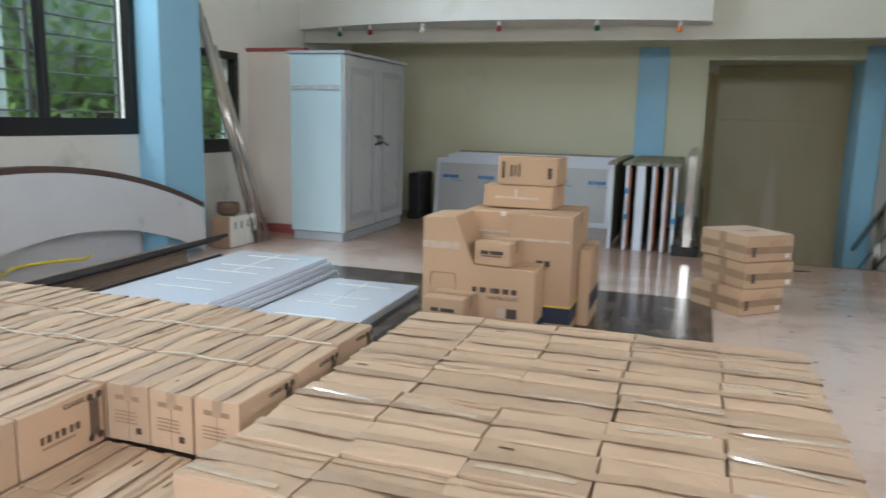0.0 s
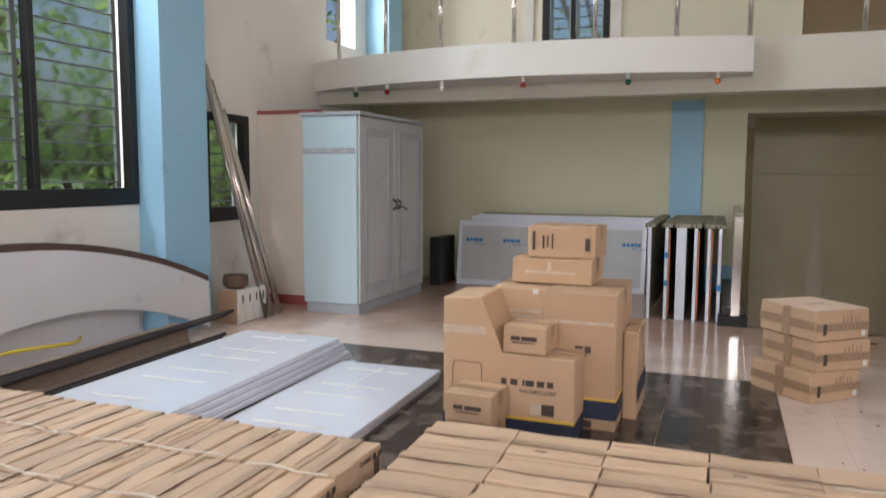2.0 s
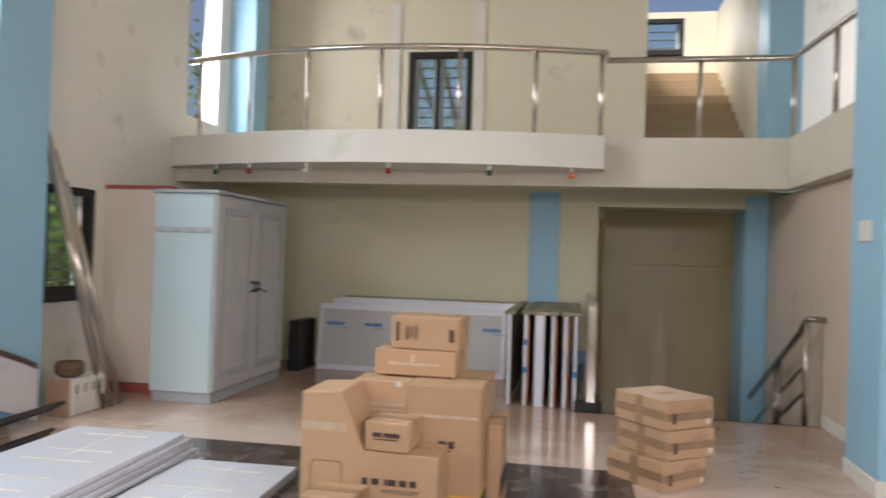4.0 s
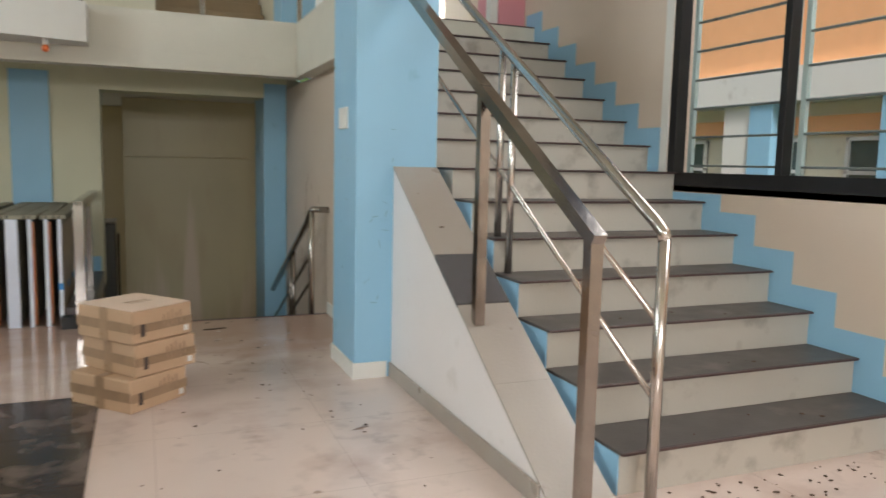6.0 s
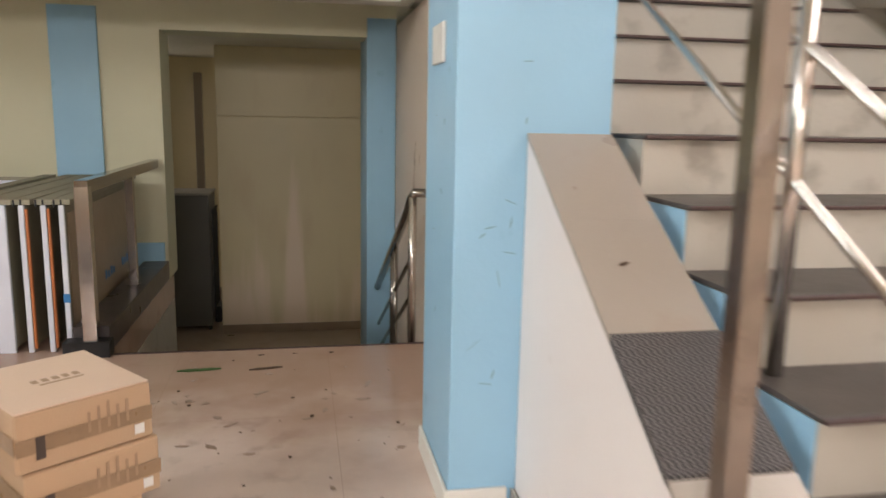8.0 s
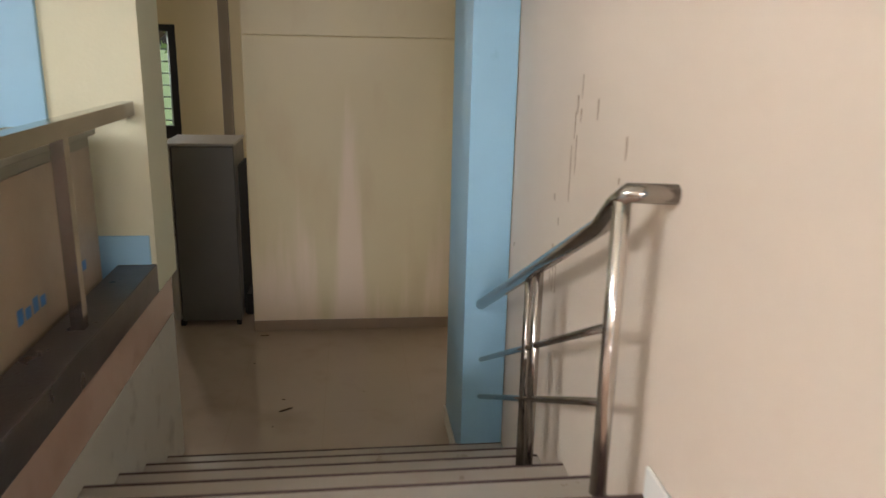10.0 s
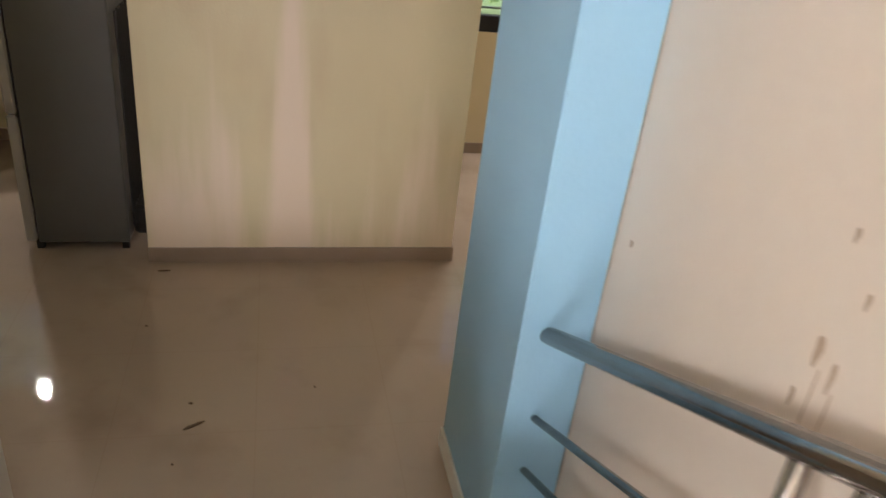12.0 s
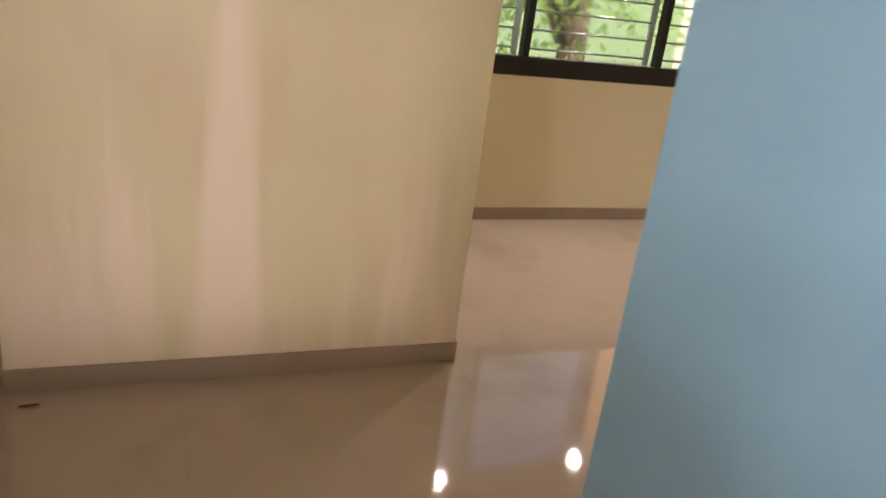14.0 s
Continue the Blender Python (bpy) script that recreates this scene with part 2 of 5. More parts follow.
KFLOOR = floor_material("polished_beige_tile", (0.46, 0.375, 0.305), 0.03, (0.37, 0.295, 0.235), 0.6, 0.1, 0.95)

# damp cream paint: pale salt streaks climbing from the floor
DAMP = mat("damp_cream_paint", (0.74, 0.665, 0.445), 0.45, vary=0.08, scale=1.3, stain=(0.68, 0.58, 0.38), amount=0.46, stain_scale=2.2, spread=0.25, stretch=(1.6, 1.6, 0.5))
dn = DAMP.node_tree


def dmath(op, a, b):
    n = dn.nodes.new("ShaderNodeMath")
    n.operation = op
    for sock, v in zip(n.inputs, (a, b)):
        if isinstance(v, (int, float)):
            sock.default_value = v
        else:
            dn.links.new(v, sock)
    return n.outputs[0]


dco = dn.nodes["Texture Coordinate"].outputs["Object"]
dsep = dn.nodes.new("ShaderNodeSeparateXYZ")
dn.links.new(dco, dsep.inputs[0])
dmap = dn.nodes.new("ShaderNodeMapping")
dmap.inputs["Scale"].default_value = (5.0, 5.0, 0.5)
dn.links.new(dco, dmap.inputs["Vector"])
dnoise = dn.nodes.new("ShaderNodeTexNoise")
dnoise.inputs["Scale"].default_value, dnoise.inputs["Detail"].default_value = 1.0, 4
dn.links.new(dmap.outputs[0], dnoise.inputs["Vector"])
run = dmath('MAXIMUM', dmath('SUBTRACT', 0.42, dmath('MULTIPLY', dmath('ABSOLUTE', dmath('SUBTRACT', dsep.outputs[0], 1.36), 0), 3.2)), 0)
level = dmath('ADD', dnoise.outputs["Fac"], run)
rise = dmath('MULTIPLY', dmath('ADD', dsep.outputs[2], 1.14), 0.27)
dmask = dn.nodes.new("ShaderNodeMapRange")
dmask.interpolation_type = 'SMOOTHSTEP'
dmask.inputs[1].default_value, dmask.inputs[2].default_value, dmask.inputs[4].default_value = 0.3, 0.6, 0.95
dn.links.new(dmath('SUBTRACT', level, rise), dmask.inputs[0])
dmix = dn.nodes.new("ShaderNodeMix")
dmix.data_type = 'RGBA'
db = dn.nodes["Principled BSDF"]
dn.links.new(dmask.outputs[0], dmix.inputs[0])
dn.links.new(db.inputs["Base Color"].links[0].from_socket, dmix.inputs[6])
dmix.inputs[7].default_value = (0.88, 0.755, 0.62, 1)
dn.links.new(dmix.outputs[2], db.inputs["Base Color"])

GLASS = bpy.data.materials.new("window_glass")
GLASS.use_nodes = True
gb = GLASS.node_tree.nodes["Principled BSDF"]
gb.inputs["Transmission Weight"].default_value, gb.inputs["Roughness"].default_value, gb.inputs["IOR"].default_value = 1.0, 0.03, 1.1
gb.inputs["Base Color"].default_value = (0.97, 1.0, 0.99, 1)
GLASSG = bpy.data.materials.new("pale_green_figured_glass")
GLASSG.use_nodes = True
gb = GLASSG.node_tree.nodes["Principled BSDF"]
gb.inputs["Transmission Weight"].default_value, gb.inputs["Roughness"].default_value, gb.inputs["IOR"].default_value = 1.0, 0.14, 1.1
gb.inputs["Base Color"].default_value = (0.93, 1.0, 0.98, 1)
BULBS = {c: mat(c + "_bulb_glass", v, 0.2, vary=0.02, coat=0.4) for c, v in (("red", (0.3, 0.01, 0.02)), ("green", (0.0, 0.09, 0.04)), ("orange", (0.75, 0.16, 0.03)), ("white", (0.7, 0.7, 0.65)))}


# ---- mesh helpers ----
def box_bm(size, bevel=0.004, at=(0, 0, 0), bm=None):
    """A box standing on `at` (its base centre)."""
    bm2 = bmesh.new()
    bmesh.ops.create_cube(bm2, size=1.0)
    for v in bm2.verts:
        v.co = Vector((v.co.x * size[0] + at[0], v.co.y * size[1] + at[1], (v.co.z + 0.5) * size[2] + at[2]))
    if bevel:
        bmesh.ops.bevel(bm2, geom=bm2.edges[:], offset=min(bevel, min(size) * 0.4), segments=1, affect='EDGES')
    if bm is None:
        return bm2
    tmp = bpy.data.meshes.new("tmp")
    bm2.to_mesh(tmp)
    bm.from_mesh(tmp)
    bpy.data.meshes.remove(tmp)
    bm2.free()
    return bm


def span(x0, x1, y0, y1, z0, z1, bevel=0.003, bm=None):
    return box_bm((x1 - x0, y1 - y0, z1 - z0), bevel, ((x0 + x1) / 2, (y0 + y1) / 2, z0), bm)


def mesh_of(name, bm, material, smooth=False):
    bmesh.ops.recalc_face_normals(bm, faces=bm.faces[:])
    me = bpy.data.meshes.new(name)
    bm.to_mesh(me)
    bm.free()
    me.materials.append(material)
    if smooth:
        me.polygons.foreach_set("use_smooth", [True] * len(me.polygons))
    return me


def part(name, bm, material, parent=None, label="", smooth=False, m=None):
    ob = new(name, mesh_of(name, bm, material, smooth))
    if parent is not None:
        ob.parent = parent
    if m is not None:
        ob.matrix_basis = m
    if label:
        tagged(ob, label)
    return ob


def thing(name, bm, material, label, category, group="", m=None, smooth=False):
    return tagged(part(name, bm, material, smooth=smooth, m=m), label, category, group)


def setting(name, bm, material, label=""):
    return tagged(part(name, bm, material), label, kind="structure")


def empty(name, m, label, category, group=""):
    ob = new(name)
    ob.matrix_basis = m
    return tagged(ob, label, category, group)


def tube(points, r, n=10, square=False, bm=None):
    """A bar that follows the points; square bars have four sides."""
    bm = bm or bmesh.new()
    n = 4 if square else n
    pts = [Vector(p) for p in points]
    rings = []
    for i, p in enumerate(pts):
        d = ((pts[i] - pts[i - 1]).normalized() if i else Vector()) + ((pts[i + 1] - pts[i]).normalized() if i < len(pts) - 1 else Vector())
        d.normalize()
        side = d.cross(Vector((0, 0, 1)))
        side = side.normalized() if side.length > 0.05 else Vector((1, 0, 0))
        up = side.cross(d).normalized()
        off = math.pi / 4 if square else 0
        k = r * (math.sqrt(2) if square else 1)
        rings.append([bm.verts.new(p + (side * math.cos(off + 2 * math.pi * j / n) + up * math.sin(off + 2 * math.pi * j / n)) * k) for j in range(n)])
    for a, b in zip(rings, rings[1:]):
        for j in range(n):
            bm.faces.new((a[j], a[(j + 1) % n], b[(j + 1) % n], b[j]))
    bm.faces.new(rings[0])
    bm.faces.new(rings[-1])
    return bm


def prism(profile, lo, hi, axis="x", bm=None):
    """A flat outline pushed along an axis: the outline is (y, z) for x, (x, z) for y, (x, y) for z."""
    bm = bm or bmesh.new()
    put = {"x": lambda a, b, c: (c, a, b), "y": lambda a, b, c: (a, c, b), "z": lambda a, b, c: (a, b, c)}[axis]
    one = [bm.verts.new(put(a, b, lo)) for a, b in profile]
    two = [bm.verts.new(put(a, b, hi)) for a, b in profile]
    n = len(profile)
    for i in range(n):
        bm.faces.new((one[i], one[(i + 1) % n], two[(i + 1) % n], two[i]))
    bm.faces.new(one)
    bm.faces.new(two)
    return bm


def lathe(profile, n=16, bm=None):
    bm = bm or bmesh.new()
    rings = [[bm.verts.new((r * math.cos(2 * math.pi * j / n), r * math.sin(2 * math.pi * j / n), z)) for j in range(n)] for r, z in profile]
    for a, b in zip(rings, rings[1:]):
        for j in range(n):
            bm.faces.new((a[j], a[(j + 1) % n], b[(j + 1) % n], b[j]))
    bm.faces.new(rings[0])
    bm.faces.new(rings[-1])
    return bm


def words(text, size, material, parent, m, label=""):
    cu = bpy.data.curves.new("tmp_text", 'FONT')
    cu.body, cu.size, cu.extrude = text, size, 0.0006
    tmp = new("tmp_text", cu)
    me = bpy.data.meshes.new_from_object(tmp.evaluated_get(bpy.context.evaluated_depsgraph_get()))
    bpy.data.objects.remove(tmp)
    me.materials.clear()
    me.materials.append(material)
    ob = new("printed_word", me)
    ob.parent = parent
    ob.matrix_basis = m
    return tagged(ob, label or "dark printed word")


# ---- plan ----
XL, XR = -4.1, 4.15          # side walls
YB = 9.39                    # back wall
TOP = 5.3                    # ceiling of the hall
LOW = -1.14                  # lower floor
RISE, RUN = 0.183, 0.297     # stair going up
MEZ = 14 * RISE

# ---- floors ----
f = span(XL - 0.2, 0.38, -4.0, YB + 0.39, -0.25, 0)
span(0.38, 2.24, -4.0, 7.42, -0.25, 0, bm=f)
span(2.24, XR + 0.2, -4.0, 7.42, -0.25, 0, bm=f)
setting("floor", f, FLOOR, "glossy cream tiled floor with dirt, small debris and painted-in shade by the stairwell")
setting("floor_lower", span(-3.0, 6.5, 7.3, 13.9, LOW - 0.2, LOW), KFLOOR, "glossy beige tiled floor of the lower room")

# ---- walls ----
def wall_with_holes(name, axis, at, thick, a0, a1, z0, z1, holes, material, label=""):
    """A wall on a plane x=at or y=at, from a0 to a1 along it, with rectangular holes (b0, b1, c0, c1)."""
    bm = bmesh.new()
    cuts = sorted({a0, a1, *[h[0] for h in holes], *[h[1] for h in holes]})
    for p, q in zip(cuts, cuts[1:]):
        zs = [z0]
        for h in sorted(holes, key=lambda h: h[2]):
            if h[0] <= p and q <= h[1]:
                zs += [h[2], h[3]]
        zs.append(z1)
        for lo, hi in zip(zs[0::2], zs[1::2]):
            if hi - lo > 0.001:
                if axis == "x":
                    span(at, at + thick, p, q, lo, hi, 0, bm)
                else:
                    span(p, q, at, at + thick, lo, hi, 0, bm)
    return setting(name, bm, material, label)


W1 = (1.6, 5.3, 1.07, 4.3)
W2 = (6.1, 6.76, 0.88, 1.82)
WR = (1.9, 5.45, 1.19, 4.3)
# WU and WE: assumed openings cut for the two upper fill lamps
WU = (8.3, 9.0, 2.8, 4.6)
WE = (9.65, 10.15, 2.8, 4.6)
wall_with_holes("wall_west", "x", XL - 0.2, 0.2, -4.0, 10.4, 0, TOP, [W1, W2, WU], WHITEW, "white painted wall with dark framed windows")
wall_with_holes("wall_east", "x", XR, 0.2, -4.0, 10.4, 0, TOP, [WR, WE], WALLPINK, "beige painted wall beside the stair")
# assumed opening in the unseen south wall, around the fill lamp
wall_with_holes("wall_south", "y", -4.2, 0.2, XL - 0.2, XR + 0.2, 0, TOP, [(-1.8, 3.0, 0.002, 3.6)], CREAM)
wall_with_holes("wall_north", "y", YB, 0.40, XL, 2.236, 0, MEZ - 0.02, [(0.41, 2.01, 0, 1.95)], GREENISH, "pale olive painted back wall with a wide opening")
setting("wall_stairwell", span(2.24, 2.44, 6.0, 10.05, LOW, 2.05, 0), WALLPINK, "beige wall of the stairwell with dark drips")
setting("wall_slab_edge", span(0.2, 0.38, 7.42, YB + 0.38, LOW, -0.25, 0), RISER)
setting("wall_under_floor", span(0.2, 2.2, 7.2, 7.40, LOW, -0.25, 0), RISER)
setting("ceiling", span(XL - 0.2, XR + 0.2, -4.2, 10.6, TOP, TOP + 0.15, 0), SLAB)

# ---- beam, balcony, mezzanine ----
setting("mezzanine_floor", span(XL, 2.18, 8.14, 10.4, 2.2, MEZ - 0.03, 0), SLAB, "underside of the balcony floor")
setting("beam_front", span(XL, 2.18, 8.13, 8.33, 2.05, 2.2, 0), SLAB)
setting("beam_front_upper", span(XL, 2.18, 8.126, 8.14, 2.2, 2.53, 0), SLAB)
setting("beam_side", span(2.1, 2.44, 6.0, 8.12, 2.05, 2.53), SLAB, "plastered beam beside the pillar")
setting("landing_upper", span(2.44, XR, 7.42, 10.4, 2.3, MEZ), SLAB)
arc = []
for i in range(25):
    u = i / 24
    x = XL + u * (0.40 - XL)
    arc.append((x, 8.02 - 0.17 * u - 1.9 * u * (1 - u) * (1 - 0.15 * u)))
setting("balcony", prism(arc + [(0.40, 8.124), (XL, 8.124)], 2.19, 2.50, "z"), mat("white_balcony_paint", (0.76, 0.76, 0.72), 0.4, vary=0.04, stain=(0.6, 0.6, 0.5), amount=0.36), "curved white balcony edge")


def bulb(x, y, color):
    root = empty("light_bulb", pose(x, y, 2.19), "small %s festoon bulb in a white socket under the balcony" % color, "bulb", "festoon bulbs")
    part("socket", lathe([(0.018, 0.0), (0.02, -0.03), (0.016, -0.045)]), WHITEP, root, smooth=True)
    part("globe", lathe([(0.014, -0.045), (0.026, -0.062), (0.028, -0.078), (0.018, -0.096), (0.003, -0.102)]), BULBS[color], root, "%s glass globe" % color, True)


def arc_y(x):
    u = (x - XL) / (0.40 - XL)
    return 8.02 - 0.17 * u - 1.9 * u * (1 - u) * (1 - 0.15 * u)


for x, c in ((-3.5, "green"), (-3.08, "red"), (-2.43, "white"), (-1.6, "red"), (-0.65, "green"), (0.11, "orange")):
    bulb(x, arc_y(x) + 0.07, c)

rail = empty("balcony_railing", pose(0, 0, 0), "polished steel railing along the balcony edge", "railing")
pts = [(x, y + 0.08, 3.3) for x, y in arc[1:]]
part("handrail", tube([*pts, (0.42, 8.2, 3.3), (2.14, 8.2, 3.3), (2.3, 6.1, 3.3)], 0.03), STEEL, rail, smooth=True)
for x in (-3.75, -3.1, -2.45, -1.7, -0.95, -0.25, 0.36):
    part("post", tube([(x, arc_y(x) + 0.08, 2.5), (x, arc_y(x) + 0.08, 3.28)], 0.022), STEEL, rail, smooth=True)
for x, y in ((1.3, 8.2), (2.14, 8.18), (2.2, 7.2)):
    part("post", tube([(x, y, 2.52), (x, y, 3.28)], 0.022), STEEL, rail, smooth=True)

YM = 10.2
wall_with_holes("wall_mezzanine", "y", YM, 0.15, XL, 2.5, 2.2, TOP, [(-2.05, -1.2, MEZ, 3.98), (0.96, 2.24, MEZ, 4.9)], CREAM, "cream wall behind the balcony with a window and a stair opening")
setting("column_mezzanine", span(2.19, 2.55, 9.4, 9.9, MEZ - 0.03, TOP), BLUE, "sky blue column on the balcony")
setting("column_mezzanine_west", span(XL, -3.78, 9.3, 9.7, MEZ - 0.03, TOP), BLUE)
ms = empty("stair_second", pose(0, 0, 0), "tan stair leading further up behind the balcony", "stair")
for k in range(10):
    part("step", span(0.97, 2.23, YM + 0.16 + 0.25 * k, YM + 0.16 + 0.25 * (k + 1), 2.3, MEZ + 0.17 * (k + 1), 0.004), BROWNST, ms)
wall_with_holes("wall_second_stair", "y", 12.9, 0.1, 0.5, 2.6, 2.3, TOP, [(1.1, 1.75, 4.62, 5.2)], CREAM)
setting("wall_second_stair_side", span(0.81, 0.96, YM + 0.16, 12.9, 2.3, TOP, 0), CREAM)
setting("wall_second_stair_east", span(2.24, 2.39, YM + 0.16, 12.9, 2.3, TOP, 0), CREAM)
setting("wall_landing", span(3.88, XR - 0.002, 7.62, 8.1, MEZ, TOP, 0), ROSE, "rose painted pier above the stair")
setting("wall_landing_back", span(2.5, XR, YM + 0.002, YM + 0.15, 2.3, TOP, 0), WHITEW, "white painted wall behind the landing")
d = empty("door_1", pose(0, 0, 0), "white door frame at the top of the stair", "door")
d["kind"] = "structure"
part("jamb", span(3.8, 3.878, 7.64, 7.74, MEZ, MEZ + 2.1), WHITEP, d)
part("jamb", span(2.72, 2.8, 7.64, 7.74, MEZ, MEZ + 2.1), WHITEP, d)
part("head", span(2.72, 3.878, 7.64, 7.74, MEZ + 2.1, MEZ + 2.18), WHITEP, d)


# ---- windows ----
def window(name, plane, at, a0, a1, z0, z1, mullions, pitch, label, glass=GLASS, stile=None, out=1):
    """Black frame, sashes with louvre blades; plane is 'x' or 'y'."""
    root = empty(name, pose(0, 0, 0), label, "window")
    root["kind"] = "structure"

    def bar(nm, p, q, lo, hi, d0, d1, material, parent=root):
        d0, d1 = sorted((d0 * out, d1 * out))
        bm = span(at + d0, at + d1, p, q, lo, hi, 0.003) if plane == "x" else span(p, q, at + d0, at + d1, lo, hi, 0.003)
        return part(nm, bm, material, parent)
    bar("frame_bottom", a0, a1, z0 - 0.04, z0 + 0.09, -0.03, 0.06, BLACK)
    bar("frame_top", a0, a1, z1 - 0.07, z1, -0.03, 0.06, BLACK)
    bar("frame_side", a0, a0 + 0.07, z0 + 0.09, z1 - 0.07, -0.03, 0.06, BLACK)
    bar("frame_side", a1 - 0.07, a1, z0 + 0.09, z1 - 0.07, -0.03, 0.06, BLACK)
    edges = [a0 + 0.07]
    for mm in mullions:
        bar("mullion", mm - 0.025, mm + 0.025, z0 + 0.09, z1 - 0.07, -0.025, 0.05, BLACK)
        edges += [mm - 0.025, mm + 0.025]
    edges.append(a1 - 0.07)
    for p, q in zip(edges[0::2], edges[1::2]):
        bar("stile", p, p + 0.04, z0 + 0.09, z1 - 0.07, 0.08, 0.11, stile or STILE)
        bar("stile", q - 0.04, q, z0 + 0.09, z1 - 0.07, 0.08, 0.11, stile or STILE)
        n = int((z1 - z0 - 0.16) / pitch)
        for i in range(n):
            z = z0 + 0.13 + i * pitch
            bar("slat", p + 0.04, q - 0.04, z, z + 0.014, 0.075, 0.10, LOUVRE)
            bm = bmesh.new()
            lo, hi = 0.085 * out, 0.115 * out
            c = [(p + 0.04, lo, z + 0.016), (q - 0.04, lo, z + 0.016), (q - 0.04, hi, z + pitch), (p + 0.04, hi, z + pitch)]
            vs = [bm.verts.new((at + w, u, zz) if plane == "x" else (u, at + w, zz)) for u, w, zz in c]
            ws = [bm.verts.new(v.co + (Vector((0.005, 0, 0)) if plane == "x" else Vector((0, 0.005, 0)))) for v in vs]
            bm.faces.new(vs)
            bm.faces.new(ws)
            for j in range(4):
                bm.faces.new((vs[j], vs[(j + 1) % 4], ws[(j + 1) % 4], ws[j]))
            g = part("pane", bm, glass, root)
            g.visible_shadow = False
    return root


w1 = window("window_1", "x", XL - 0.015, *W1, [2.45, 3.3, 4.38], 0.14, "black framed window with glass louvres", glass=GLASSG, stile=LOUVRE, out=-1)
part("sash_stile", span(XL - 0.15, XL - 0.13, 4.08, 4.17, W1[2] + 0.09, W1[3] - 0.07), mat("white_sash", (0.6, 0.7, 0.7), 0.4), w1, "pale sliding sash stile")
window("window_2", "x", XL - 0.015, *W2, [], 0.11, "small black framed louvre window", glass=GLASSG, out=-1)
window("window_3", "x", XR + 0.03, *WR, [3.4, 4.48], 0.19, "black framed louvre window beside the stair")
window("window_4", "y", 13.7, 2.7, 6.0, -0.04, 1.3, [3.5, 4.6], 0.13, "black framed louvre window of the lower room", glass=GLASSG)
window("window_5", "y", 13.7, -2.7, -0.35, 0.30, 1.4, [-1.5], 0.12, "louvre window of the lower room")
window("window_6", "y", YM + 0.02, -2.04, -1.21, MEZ + 0.05, 3.97, [-1.66], 0.13, "green lit louvre window behind the balcony", glass=GLASSG)
window("window_7", "y", 12.93, 1.1, 1.75, 4.62, 5.2, [], 0.13, "small louvre window over the further stair", glass=GLASSG)
setting("trim_window", span(XR - 0.012, XR - 0.001, 5.45, 5.53, 1.16, 4.3), WHITEW)
for x in (-2.28, -1.18):
    setting("trim", span(x, x + 0.12, YM - 0.03, YM - 0.002, MEZ, 4.6), WHITEP)

# ---- columns ----
setting("column_west", span(XL, -3.85, 5.3, 5.84, 0, TOP), BLUE, "sky blue column on the window wall")
pil = setting("pillar", span(1.935, 2.44, 5.46, 6.0, 0, TOP), BLUE, "sky blue square pillar with scuffs")
setting("baseboard_pillar", span(1.92, 2.135, 5.445, 5.458, 0, 0.1), WHITEW)
setting("baseboard_pillar_side", span(1.92, 1.933, 5.458, 6.0, 0, 0.1), WHITEW)
setting("column_north", span(-0.37, -0.03, YB - 0.03, YB - 0.002, 0, 2.1), BLUE, "sky blue strip on the back wall")
setting("column_opening", span(2.0, 2.235, YB - 0.004, 10.05, LOW, 2.1), BLUE, "sky blue column at the opening")
setting("baseboard_column", span(1.986, 1.999, YB + 0.02, 10.05, LOW, LOW + 0.1), WHITEW)
setting("baseboard_stairwell", span(2.226, 2.238, 6.0, 7.42, 0, 0.1), WHITEW)
setting("baseboard_jamb", span(-0.03, 0.385, YB - 0.014, YB - 0.002, 0, 0.3), BLUE)
SCUFF = mat("grey_scuff", (0.2, 0.36, 0.47), 0.6, vary=0.3)
rs = random.Random(11)
for k in range(18):
    a, l, w = rs.uniform(0, 3.1), rs.uniform(0.004, 0.035), rs.uniform(0.0012, 0.003)
    prof = [(l * math.cos(t) * math.cos(a) - w * rs.uniform(0.6, 1.3) * math.sin(t) * math.sin(a), l * math.cos(t) * math.sin(a) + w * math.sin(t) * math.cos(a)) for t in [math.pi * i / 4 for i in range(8)]]
    if k < 12:
        part("scuff", prism(prof, 5.4592, 5.4598, "y"), SCUFF, pil, m=pose(rs.choice((rs.uniform(2.0, 2.4), rs.gauss(2.1, 0.03))), 0, rs.choice((rs.uniform(0.3, 1.5), rs.gauss(0.85, 0.15)))))
    else:
        part("scuff", prism(prof, 1.9342, 1.9348), SCUFF, pil, m=pose(0, rs.uniform(5.5, 5.95), rs.uniform(0.2, 1.6)))
sw = empty("light_switch", pose(1.935, 5.74, 1.5), "white three-gang switch plate on the pillar", "switch")
for i in range(3):
    part("switch_plate", span(-0.014, 0, -0.10 + 0.065 * i, -0.04 + 0.065 * i, 0, 0.13, 0.004), WHITEP, sw)

# ---- dark inlay ----
inlay = new("floor_inlay")
tagged(inlay, "dark polished tiles let into the floor", kind="structure")
me = mesh_of("tile", box_bm((0.597, 0.597, 0.006), 0.001), DARK)
for i in range(6):
    for j in range(5):
        t = new("tile", me)
        t.parent = inlay
        t.matrix_basis = pose(0.24 - 0.6 * i, 5.27 - 0.6 * j, -0.001)

